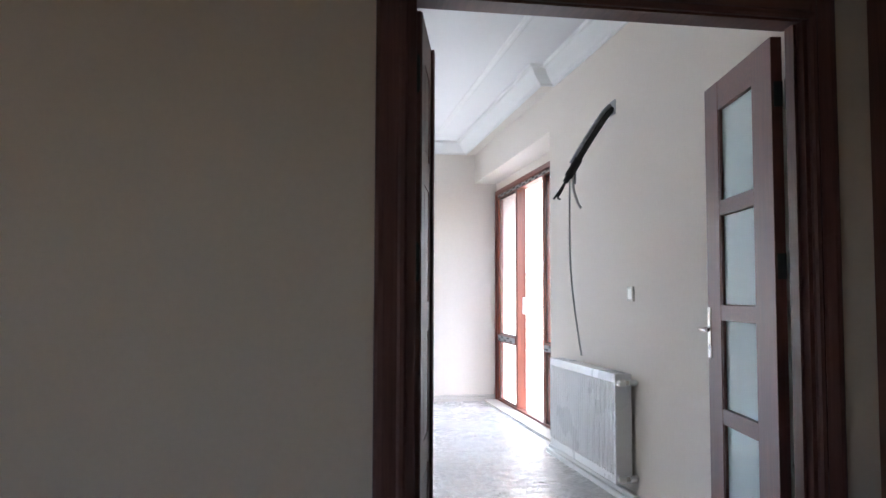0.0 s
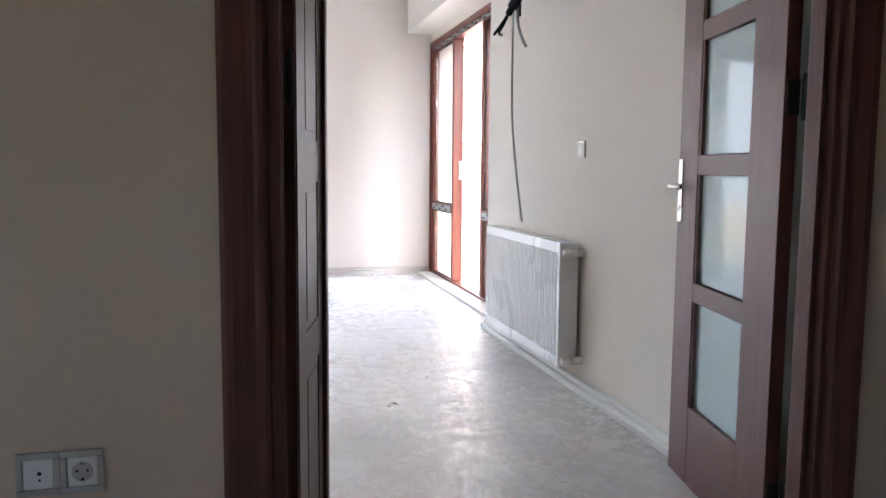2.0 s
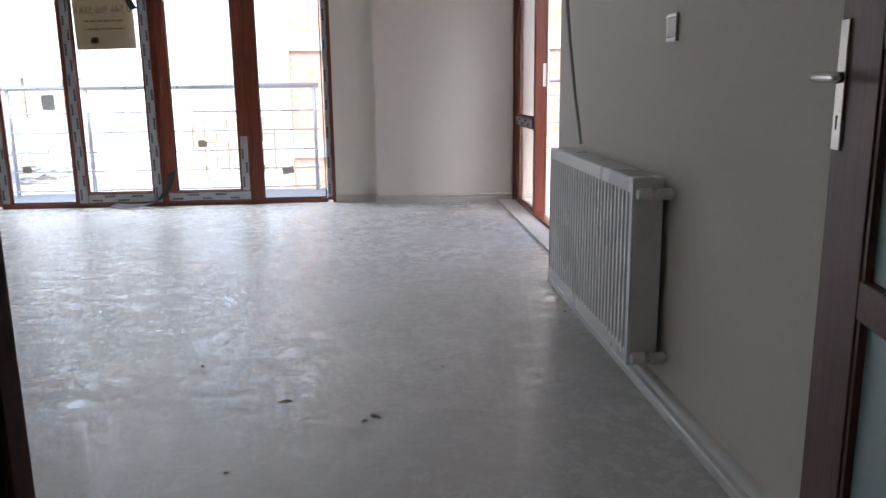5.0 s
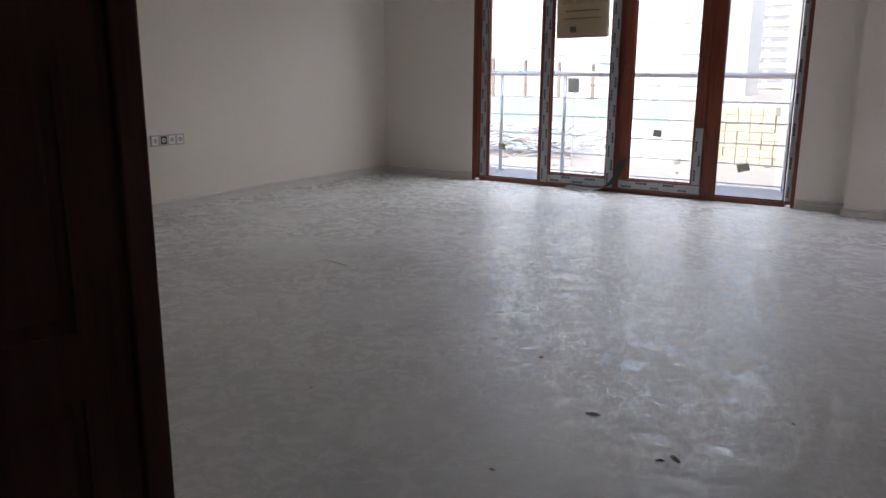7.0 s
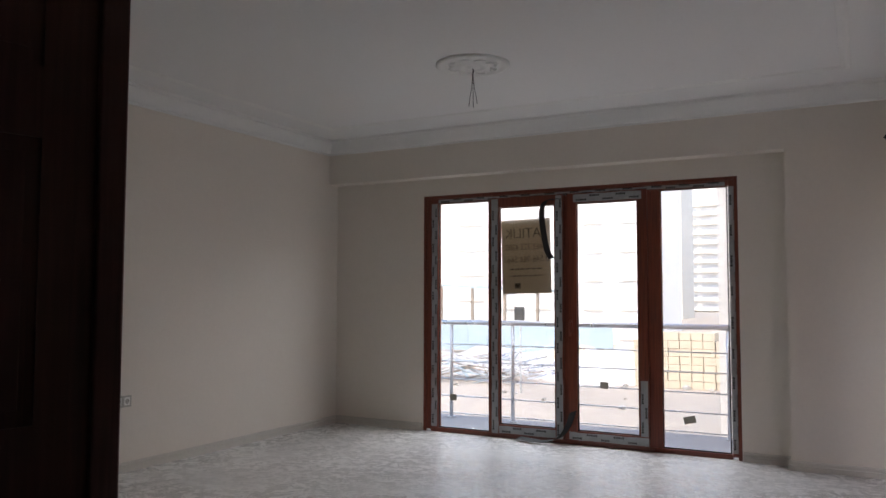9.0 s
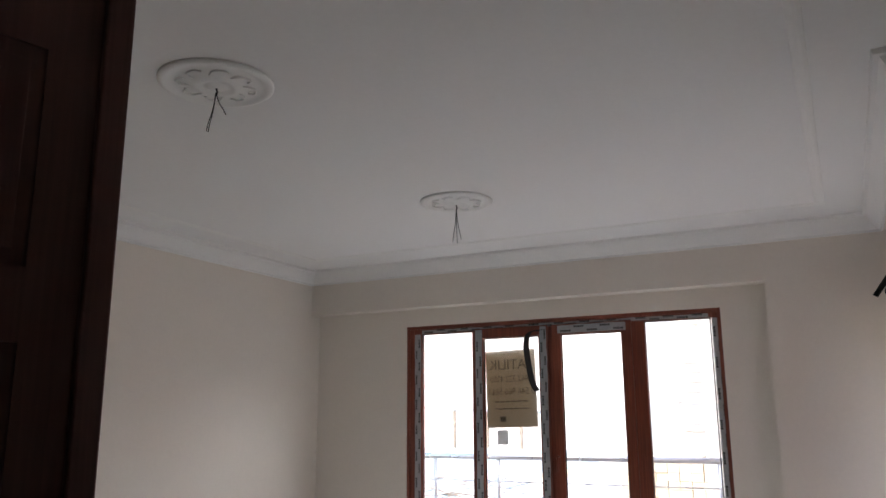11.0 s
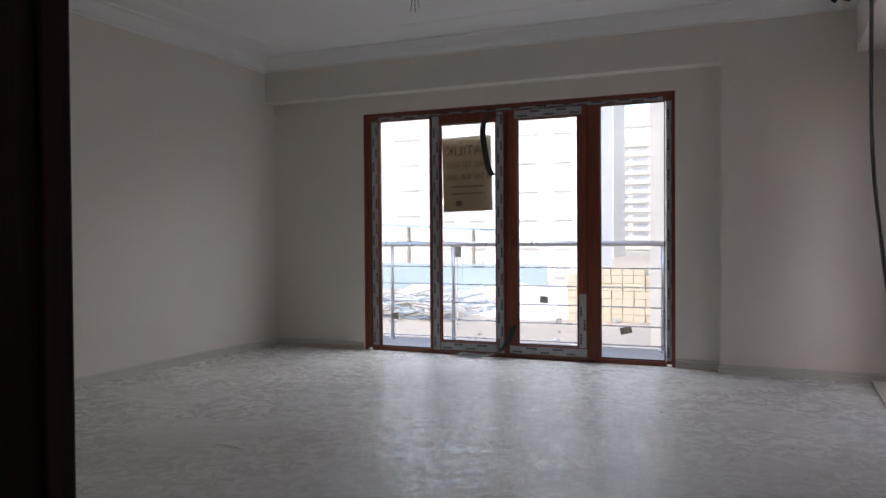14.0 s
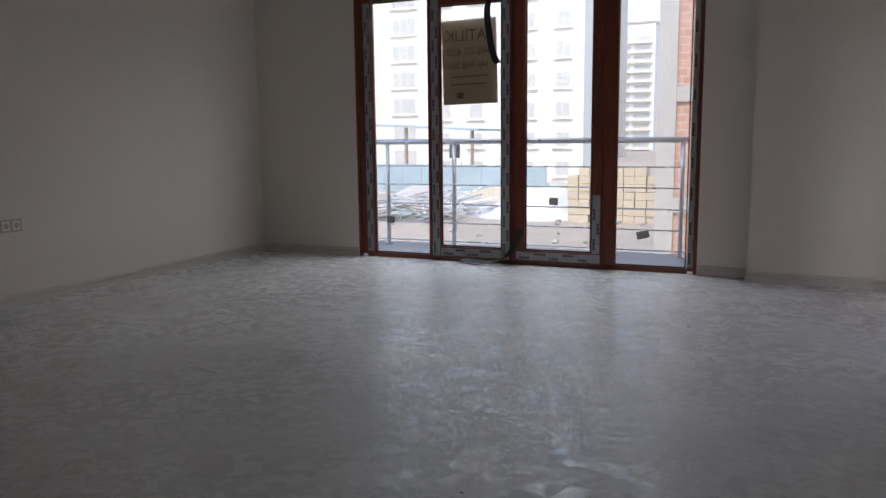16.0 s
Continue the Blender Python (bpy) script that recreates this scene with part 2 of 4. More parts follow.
_t.inputs["Color"].default_value = (0.37, 0.30, 0.215, 1)
_x.inputs[0].default_value = 0.4
_l(_n["Principled BSDF"].outputs[0], _x.inputs[1])
_l(_t.outputs[0], _x.inputs[2])
_l(_x.outputs[0], _n["Material Output"].inputs["Surface"])
M_INK = material("sign_ink", (0.09, 0.075, 0.05), 0.7, vary=0.1, bump=0)
M_LABEL = material("glass_label_paper", (0.44, 0.42, 0.34), 0.6, vary=0.2, scale=30, bump=0)
M_CONC = material("raw_concrete", (0.46, 0.45, 0.43), 0.9, vary=0.15, scale=0.8, fine=9, bump=0.3, bump_scale=12)
M_BALC = material("balcony_tiles", (0.33, 0.325, 0.32), 0.6, vary=0.08, scale=2, bump=0.05)
M_PARAPET = material("white_parapet_plaster", (0.62, 0.61, 0.58), 0.8, vary=0.05, scale=1.5, bump=0.1)
M_FACADE = material("white_facade_render", (0.74, 0.73, 0.71), 0.85, vary=0.04, scale=0.2, fine=3, bump=0)
M_FACADE2 = material("cream_facade_render", (0.68, 0.64, 0.57), 0.85, vary=0.05, scale=0.2, fine=3, bump=0)
M_DARKPANE = material("dark_window_pane", (0.50, 0.51, 0.52), 0.25, vary=0.2, bump=0)
M_BRICK = brick_facade("red_hollow_brick", (0.47, 0.27, 0.20), (0.54, 0.33, 0.25), (0.52, 0.49, 0.45))
M_GROUND = material("pale_site_soil", (0.42, 0.365, 0.30), 0.95, vary=0.2, scale=0.08, fine=1.2, bump=0.3, bump_scale=3)
M_SAND = material("yellow_sand", (0.56, 0.48, 0.36), 0.95, vary=0.12, scale=0.6, fine=6, bump=0.4, bump_scale=6)
M_SHEET = material("blue_hoarding_sheet", (0.33, 0.42, 0.47), 0.5, vary=0.15, scale=0.5, bump=0.1)
M_TARP = material("white_tarpaulin", (0.66, 0.66, 0.66), 0.6, vary=0.1, scale=0.7, bump=0.3, bump_scale=4)
M_TIMBER = material("weathered_timber", (0.26, 0.21, 0.16), 0.9, vary=0.25, scale=2, bump=0.2, per_object=0.3)


# ---------------- mesh helpers ----------------
def part(name, bm, mat, parent=None, label="", smooth=False):
    me = bpy.data.meshes.new(name)
    bmesh.ops.recalc_face_normals(bm, faces=bm.faces)
    for f in bm.faces:
        f.smooth = smooth
    bm.to_mesh(me)
    bm.free()
    me.materials.append(mat)
    ob = new(name, me)
    if parent is not None:
        ob.parent = parent
    if label:
        ob["label"] = label
    return ob


def add_box(bm, x0, x1, y0, y1, z0, z1, bevel=0.0, m=None):
    """A box between two corners, with its edges rounded by bevel."""
    made = bmesh.ops.create_cube(bm, size=1.0)["verts"]
    c = Vector(((x0 + x1) / 2, (y0 + y1) / 2, (z0 + z1) / 2))
    for v in made:
        v.co = Vector((v.co.x * (x1 - x0), v.co.y * (y1 - y0), v.co.z * (z1 - z0))) + c
    if bevel:
        es = list({e for v in made for e in v.link_edges})
        r = bmesh.ops.bevel(bm, geom=es, offset=bevel, segments=2, affect="EDGES", profile=0.6)
        made = list({v for f in r["faces"] for v in f.verts} | {v for v in made if v.is_valid})
    if m is not None:
        bmesh.ops.transform(bm, matrix=m, verts=made)
    return bm


def box(x0, x1, y0, y1, z0, z1, bevel=0.0, m=None):
    return add_box(bmesh.new(), x0, x1, y0, y1, z0, z1, bevel, m)


def add_cyl(bm, a, b, r0, r1=None, seg=16):
    """A rod from a to b."""
    a, b = Vector(a), Vector(b)
    d = b - a
    m = Matrix.Translation((a + b) / 2) @ d.to_track_quat("Z", "Y").to_matrix().to_4x4()
    bmesh.ops.create_cone(bm, cap_ends=True, segments=seg, radius1=r0, radius2=r0 if r1 is None else r1, depth=d.length, matrix=m)
    return bm


def cyl(a, b, r0, r1=None, seg=16):
    return add_cyl(bmesh.new(), a, b, r0, r1, seg)


def add_tube(bm, pts, r, seg=8):
    """A round cable along points."""
    pts = [Vector(p) for p in pts]
    rings = []
    for i, p in enumerate(pts):
        d = (pts[min(i + 1, len(pts) - 1)] - pts[max(i - 1, 0)]).normalized()
        side = d.orthogonal().normalized() if i == 0 else (rings_side - d * rings_side.dot(d)).normalized()
        rings_side = side
        up = d.cross(side)
        rings.append([bm.verts.new(p + (side * math.cos(k * math.tau / seg) + up * math.sin(k * math.tau / seg)) * r) for k in range(seg)])
    for a, b in zip(rings, rings[1:]):
        for k in range(seg):
            bm.faces.new((a[k], a[(k + 1) % seg], b[(k + 1) % seg], b[k]))
    bm.faces.new(rings[0])
    bm.faces.new(rings[-1][::-1])
    return bm


def tube(pts, r, seg=8):
    return add_tube(bmesh.new(), pts, r, seg)


def curve_points(ctrl, n=24):
    """Points on a smooth line through ctrl."""
    c = [Vector(p) for p in ctrl]
    c = [2 * c[0] - c[1], *c, 2 * c[-1] - c[-2]]
    out = []
    for i in range(1, len(c) - 2):
        for k in range(n):
            t = k / n
            out.append(0.5 * (2 * c[i] + (c[i + 1] - c[i - 1]) * t + (2 * c[i - 1] - 5 * c[i] + 4 * c[i + 1] - c[i + 2]) * t * t
                              + (3 * c[i] - c[i - 1] - 3 * c[i + 1] + c[i + 2]) * t ** 3))
    out.append(c[-2])
    return out


def sweep(profile, path, closed=False):
    """A moulding: profile points (out, up) carried along a flat path with mitred corners; out is to the path's left."""
    bm = bmesh.new()
    pts = [Vector(p) for p in path]
    rings = []
    for i, p in enumerate(pts):
        if closed:
            a, b = pts[i - 1], pts[(i + 1) % len(pts)]
        else:
            a, b = pts[max(i - 1, 0)], pts[min(i + 1, len(pts) - 1)]
        d1 = (p - a).normalized() if (p - a).length > 1e-6 else (b - p).normalized()
        d2 = (b - p).normalized() if (b - p).length > 1e-6 else d1
        n1, n2 = Vector((-d1.y, d1.x, 0)), Vector((-d2.y, d2.x, 0))
        mid = (n1 + n2).normalized()
        k = 1 / max(0.3, mid.dot(n1))
        rings.append([bm.verts.new(p + mid * (o * k) + Vector((0, 0, u))) for o, u in profile])
    pairs = list(zip(rings, rings[1:])) + ([(rings[-1], rings[0])] if closed else [])
    for a, b in pairs:
        for j in range(len(profile) - 1):
            bm.faces.new((a[j], a[j + 1], b[j + 1], b[j]))
    if not closed:
        bm.faces.new(rings[0])
        bm.faces.new(rings[-1][::-1])
    return bm


def thing(name, m, label, category, group="", kind=""):
    ob = new(name)
    ob.empty_display_size = 0.1
    ob.matrix_world = m
    return tagged(ob, label, category, group, kind)


def wall(name, label, pieces, mat, bevel=0.0):
    bm = bmesh.new()
    for p in pieces:
        add_box(bm, *p, bevel)
    return tagged(part(name, bm, mat), label, "wall", kind="structure")


# ---------------- the shell ----------------
CEIL = 2.93
WX, WY, BY = -5.36, 4.64, 4.49
SX = 0.25
HY0, HY1 = -1.92, -1.74
tagged(part("floor", box(-5.7, 0.55, -5.8, 4.92, -0.25, 0.0), M_FLOOR), "scuffed grey-white levelled screed floor with footprints", "floor", kind="structure")
wall("wall_west", "plain cream painted plaster wall", [(WX - 0.25, WX, HY1, 4.92, 0, 3.2)], M_WALL)
wall("wall_north", "cream painted window wall with a ceiling beam and column", [
    (WX, -4.30, WY, 4.92, 0, 3.2), (-4.30, -1.33, WY, 4.92, 2.32, 3.2), (-1.33, -0.96, WY, 4.92, 0, 3.2),
    (WX, -0.96, BY, WY, 2.49, 3.2), (-0.96, 0.55, BY, 4.92, 0, 3.2)], M_WALL)
wall("wall_east", "cream painted wall with a radiator and a recessed balcony door", [
    (0.0, 0.55, HY0, 1.62, 0, 3.2), (SX, 0.55, 1.62, BY, 2.38, 3.2), (0.0, SX, 1.62, BY, 2.47, 3.2), (-0.10, 0.0, 1.50, BY, 2.80, 3.2)], M_WALL)
wall("wall_south", "cream painted partition wall with a double doorway", [
    (-5.6, -1.555, HY0 + 0.003, HY1, 0, 3.2), (-1.555, -0.165, HY0 + 0.003, HY1, 2.149, 3.2), (-0.165, 0.0, HY0 + 0.003, HY1, 0, 3.2)], M_WALL)
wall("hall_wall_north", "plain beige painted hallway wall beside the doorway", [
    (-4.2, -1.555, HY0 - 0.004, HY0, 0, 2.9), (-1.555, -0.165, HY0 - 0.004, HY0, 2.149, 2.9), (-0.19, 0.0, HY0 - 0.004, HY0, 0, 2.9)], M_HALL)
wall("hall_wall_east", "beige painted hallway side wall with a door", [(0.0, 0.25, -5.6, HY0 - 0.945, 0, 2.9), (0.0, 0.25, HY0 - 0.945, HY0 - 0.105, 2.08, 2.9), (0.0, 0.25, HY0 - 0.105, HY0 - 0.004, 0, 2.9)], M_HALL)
# The opening is invented and out of view; it brightens the hall with sky light.
wall("hall_wall_west", "unseen beige painted hallway end wall with an opening added to let in sky light", [(-4.45, -4.2, -5.6, -4.7, 0, 2.9), (-4.45, -4.2, -4.7, -4.05, 0, 0.9), (-4.45, -4.2, -4.7, -4.05, 2.25, 2.9), (-4.45, -4.2, -4.05, HY0, 0, 2.9)], M_HALL)
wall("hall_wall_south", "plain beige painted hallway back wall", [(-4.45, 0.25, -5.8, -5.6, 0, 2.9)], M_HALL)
tagged(part("hall_ceiling", box(-4.45, 0.25, -5.8, HY0, 2.75, 2.95), M_CEIL), "plain white hallway ceiling", "ceiling", kind="structure")
tagged(part("ceiling", box(-5.6, 0.55, HY0, 4.92, CEIL, CEIL + 0.3), M_CEIL), "white painted plaster ceiling with a shallow panel border", "ceiling", kind="structure")

# cornice of the room, with the jog round the beam over the balcony door
COVE = [(0.0, -0.135), (0.014, -0.135), (0.018, -0.118), (0.034, -0.112), (0.058, -0.092), (0.082, -0.062), (0.098, -0.034), (0.105, -0.024), (0.128, -0.022), (0.134, 0.0), (0.0, 0.0)]
ring = [(WX, HY1, CEIL), (0.0, HY1, CEIL), (0.0, 1.50, CEIL), (-0.10, 1.50, CEIL), (-0.10, BY, CEIL), (WX, BY, CEIL)]
tagged(part("trim_cornice", sweep(COVE, ring, True), M_PLASTER), "white plaster cove cornice round the ceiling", "cornice", kind="structure")
BEAD = [(-0.03, 0.0), (-0.026, -0.006), (-0.012, -0.011), (0.004, -0.011), (0.012, -0.007), (0.03, -0.005), (0.034, 0.0), (-0.03, 0.0)]
inner = [(-4.92, -1.3, CEIL), (-0.50, -1.3, CEIL), (-0.50, 3.93, CEIL), (-4.92, 3.93, CEIL)]
tagged(part("trim_ceiling_panel", sweep(BEAD, inner, True), M_PLASTER), "thin white plaster bead framing the ceiling panel", "moulding", kind="structure")

# skirting: a flat board with a bead along its top, and a boxed pipe duct along the east wall
SKIRT = [(0.0, 0.0), (0.018, 0.0), (0.018, 0.040), (0.007, 0.043), (0.007, 0.050), (0.015, 0.053), (0.013, 0.066), (0.004, 0.074), (0.0, 0.075)]
DUCT = [(0.0, 0.0), (0.046, 0.0), (0.048, 0.004), (0.048, 0.028), (0.042, 0.034), (0.026, 0.035), (0.024, 0.046), (0.028, 0.050), (0.026, 0.058), (0.018, 0.062), (0.0, 0.063)]


def skirting(name, pts, profile, label, mat=None):
    return tagged(part(name, sweep(profile, pts), mat or M_SKIRT), label, "skirting", kind="structure")


skirting("baseboard_west", [(WX, WY, 0), (WX, HY1, 0)], SKIRT, "grey-white skirting board along the plain wall")
skirting("baseboard_north", [(-4.31, WY, 0), (WX + 0.017, WY, 0)], SKIRT, "short grey-white skirting board beside the balcony window")
skirting("baseboard_column", [(SX, BY, 0), (-0.96, BY, 0), (-0.96, WY, 0), (-1.32, WY, 0)], SKIRT, "grey-white skirting board round the column")
skirting("baseboard_east", [(0.0, HY1, 0), (0.0, 1.60, 0)], DUCT, "white skirting duct under the radiator", M_DUCT)
skirting("baseboard_south", [(WX, HY1, 0), (-1.66, HY1, 0)], SKIRT, "grey-white skirting board beside the double door")

# ---------------- double door ----------------
frame_1 = thing("door_1", pose(0, 0, 0), "dark walnut door frame with moulded casings round an open doorway", "door frame", kind="structure")
CAS = [(0.0, 0.0), (0.0, 0.014), (0.008, 0.02), (0.02, 0.021), (0.028, 0.015), (0.04, 0.016), (0.07, 0.022), (0.085, 0.022), (0.094, 0.014), (0.095, 0.0)]


def casing_strip(length, flip=1):
    """A moulded casing: profile in x and -y, run up along z."""
    bm = bmesh.new()
    lo = [bm.verts.new((x * flip, -d, 0)) for x, d in CAS]
    hi = [bm.verts.new((x * flip, -d, length)) for x, d in CAS]
    for i in range(len(CAS)):
        j = (i + 1) % len(CAS)
        bm.faces.new((lo[i], lo[j], hi[j], hi[i]))
    bm.faces.new(lo[::-1])
    bm.faces.new(hi)
    return bm


def place(ob, m):
    ob.matrix_basis = m
    return ob


JL, JR, JH = -1.553, -0.166, 2.147
place(part("casing", casing_strip(JH + 0.09, -1), M_DOOR, frame_1), pose(JL + 0.003, HY0 - 0.005, 0))
place(part("casing", casing_strip(JH + 0.09, 1), M_DOOR, frame_1), pose(-0.225, HY0 - 0.005, 0))
place(part("casing", casing_strip(JR - JL - 0.045, -1), M_DOOR, frame_1), pose(JL + 0.004, HY0 - 0.005, 2.09, 0, 90, 0))
place(part("casing", casing_strip(JH + 0.09, 1), M_DOOR, frame_1), pose(JL + 0.003, HY1 + 0.001, 0, 0, 0, 180))
part("jamb", box(JL + 0.004, JL + 0.030, HY0 - 0.004, -1.802, 0, JH - 0.022, 0.002), M_DOOR, frame_1)
part("rebate", box(JL + 0.0005, JL + 0.004, -1.80, HY1, 0, JH - 0.022), M_DOOR, frame_1)
part("rebate", box(JR - 0.003, JR - 0.0005, -1.822, HY1, 0, JH - 0.022), M_DOOR, frame_1)
part("jamb", box(-0.240, JR - 0.004, HY0 - 0.004, -1.824, 0, JH - 0.022, 0.002), M_DOOR, frame_1)
part("head_lining", box(JL + 0.004, JR - 0.004, HY0 - 0.004, HY1, JH - 0.022, JH - 0.002, 0.002), M_DOOR_H, frame_1)
part("head_stop", box(JL + 0.031, -0.246, HY0 - 0.003, -1.824, 2.083, JH - 0.0225, 0.002), M_DOOR_H, frame_1)
part("stop_bead", box(JL + 0.0305, JL + 0.035, HY0 + 0.02, HY0 + 0.05, 0, 2.0825, 0.002), M_DOOR, frame_1)
part("stop_bead", box(-0.258, -0.246, HY0 + 0.02, HY0 + 0.07, 0, 2.0825, 0.002), M_DOOR, frame_1)


def butt_hinge(parent, x, y, z, side):
    """Barrel with its knuckle gaps and finials, and a plate let into the leaf's edge; side is the leaf's thickness direction."""
    h = part("hinge", cyl((x, y, z - 0.05), (x, y, z + 0.05), 0.007), M_HINGE, parent, "dark steel butt hinge")
    for k in (-0.018, 0.018):
        part("knuckle", cyl((x, y, z + k - 0.002), (x, y, z + k + 0.002), 0.008), M_HINGE, h)
    lo, hi = sorted((side * 0.005, side * 0.037))
    part("hinge_plate", box(-0.0105, -0.0085, lo, hi, z - 0.045, z + 0.045, 0.0006), M_HINGE, h)
    for up in (1, -1):
        part("finial", cyl((x, y, z + up * 0.05), (x, y, z + up * 0.062), 0.007, 0.003), M_HINGE, h)


# glazed leaf, swung into the room beside the radiator wall: x runs from hinge to free edge, y is its thickness
W, T, H = 0.747, 0.04, 2.088
leaf = thing("door_leaf", pose(-0.240, -1.739, 0.008, 0, 0, 79.2), "open dark walnut door leaf with four frosted glass panes", "door", "double door leaves")
part("stile", box(0, 0.184, -T, 0, 0, H, 0.003), M_DOOR, leaf)
part("stile", box(0.575, W, -T, 0, 0, H, 0.003), M_DOOR, leaf)
panes = [(0.283, 0.632), (0.713, 1.062), (1.144, 1.502), (1.582, 1.955)]
rails = [(0, 0.275)] + [(a[1] + 0.008, b[0] - 0.008) for a, b in zip(panes, panes[1:])] + [(1.963, H)]
for z0, z1 in rails:
    part("rail", box(0.184, 0.575, -T + 0.001, -0.001, z0, z1, 0.003), M_DOOR_H, leaf)
for z0, z1 in panes:
    g = part("glass_pane", box(0.188, 0.571, -T / 2 - 0.003, -T / 2 + 0.003, z0 - 0.006, z1 + 0.006), M_FROST, leaf, "frosted greenish glass pane")
    for y0, y1 in ((-T + 0.004, -T / 2 - 0.003), (-T / 2 + 0.003, -0.004)):
        part("glazing_bead", box(0.184, 0.196, y0, y1, z0 - 0.008, z1 + 0.008, 0.001), M_DOOR, g)
        part("glazing_bead", box(0.563, 0.575, y0, y1, z0 - 0.008, z1 + 0.008, 0.001), M_DOOR, g)
for sgn in (1, -1):
    y0 = 0.0 if sgn > 0 else -T
    hd = part("handle_plate", box(0.697, 0.734, min(y0, y0 + sgn * 0.006), max(y0, y0 + sgn * 0.006), 0.905, 1.125, 0.002), M_CHROME, leaf, "polished chrome handle plate")
    bm = cyl((0.716, y0, 1.03), (0.716, y0 + sgn * 0.05, 1.03), 0.009)
    add_tube(bm, curve_points([(0.716, y0 + sgn * 0.048, 1.03), (0.68, y0 + sgn * 0.052, 1.03), (0.60, y0 + sgn * 0.05, 1.028)], 6), 0.009, 10)
    part("lever", bm, M_CHROME, hd, smooth=True)
    part("keyhole", box(0.712, 0.720, min(y0, y0 + sgn * 0.0065), max(y0, y0 + sgn * 0.0065), 0.94, 0.965, 0.001), M_GASKET, hd)
part("lock_strip", box(W - 0.001, W + 0.002, -T / 2 - 0.011, -T / 2 + 0.011, 0.92, 1.14, 0.0005), M_CHROME, leaf)
for z in (0.20, 1.275, 1.88):
    butt_hinge(leaf, -0.010, -0.050, z, -1)

# narrow panelled leaf, open on the other side
W2 = 0.425
slim = thing("door_leaf", pose(-1.483, -1.765, 0.008, 0, 0, 77.3), "open narrow dark walnut door leaf with raised wood panels", "door", "double door leaves")
part("core", box(-0.008, W2, 0.0035, T - 0.0035, 0, H, 0.002), M_DOOR, slim)
PZ = [(0.15, 0.59), (0.69, 1.045), (1.15, 1.54), (1.64, 1.95)]
for y0, y1 in ((0.0, 0.0034), (T - 0.0034, T)):
    part("stile", box(0.001, 0.115, y0, y1, 0.001, H - 0.001), M_DOOR, slim)
    part("stile", box(0.315, W2 - 0.001, y0, y1, 0.001, H - 0.001), M_DOOR, slim)
    zs = [0.001] + [v for p in PZ for v in p] + [H - 0.001]
    for z0, z1 in zip(zs[::2], zs[1::2]):
        part("rail", box(0.115, 0.315, y0, y1, z0, z1), M_DOOR, slim)
    for z0, z1 in PZ:
        part("panel", box(0.135, 0.295, y0 + (0.001 if y0 == 0 else 0), y1 - (0.001 if y0 else 0), z0 + 0.022, z1 - 0.022, 0.001), M_DOOR, slim)
for y0, y1 in ((-0.012, -0.0002), (T + 0.0002, T + 0.012)):
    part("astragal", box(W2 - 0.036, W2 + 0.006, y0, y1, 0, H, 0.004), M_DOOR, slim)
for z in (0.20, 1.275, 1.88):
    butt_hinge(slim, -0.014, 0.012, z, 1)

# open doorway in the hallway's side wall, with its lining and strike plate, and the closed room behind it
door_2 = thing("door_2", pose(0, 0, 0), "dark walnut door frame round an open side doorway", "door frame", kind="structure")
DN, DS, DH = HY0 - 0.105, HY0 - 0.945, 2.08
place(part("casing", casing_strip(2.17, 1), M_DOOR, door_2), pose(-0.001, DN + 0.012, 0, 0, 0, 90))
place(part("casing", casing_strip(2.17, -1), M_DOOR, door_2), pose(-0.001, DS - 0.012, 0, 0, 0, 90))
part("head_casing", box(-0.022, -0.001, DS + 0.001, DN - 0.001, DH - 0.012, DH + 0.08, 0.003), M_DOOR, door_2)
for y0, y1 in ((DN - 0.022, DN - 0.001), (DS + 0.001, DS + 0.022)):
    part("jamb", box(0.0, 0.25, y0, y1, 0, DH - 0.022, 0.002), M_DOOR, door_2)
part("head_lining", box(0.0, 0.25, DS + 0.001, DN - 0.001, DH - 0.0215, DH - 0.001, 0.002), M_DOOR_H, door_2)
strike = part("strike_plate", box(0.100, 0.124, DN - 0.0245, DN - 0.0222, 0.955, 1.15, 0.001), M_CHROME, door_2, "chrome strike plate")
for z0, z1 in ((0.975, 1.035), (1.075, 1.12)):
    part("latch_hole", box(0.105, 0.119, DN - 0.0252, DN - 0.0246, z0, z1), M_GASKET, strike)
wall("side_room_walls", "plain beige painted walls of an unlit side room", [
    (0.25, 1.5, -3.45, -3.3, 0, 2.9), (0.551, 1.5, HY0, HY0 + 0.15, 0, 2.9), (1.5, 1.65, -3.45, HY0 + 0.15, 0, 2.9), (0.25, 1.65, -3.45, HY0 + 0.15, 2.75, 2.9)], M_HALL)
tagged(part("side_room_floor", box(0.551, 1.65, -3.45, HY0 + 0.15, -0.25, 0.0), M_FLOOR), "grey-white screed floor of the side room", "floor", kind="structure")

# ---------------- glazed units ----------------


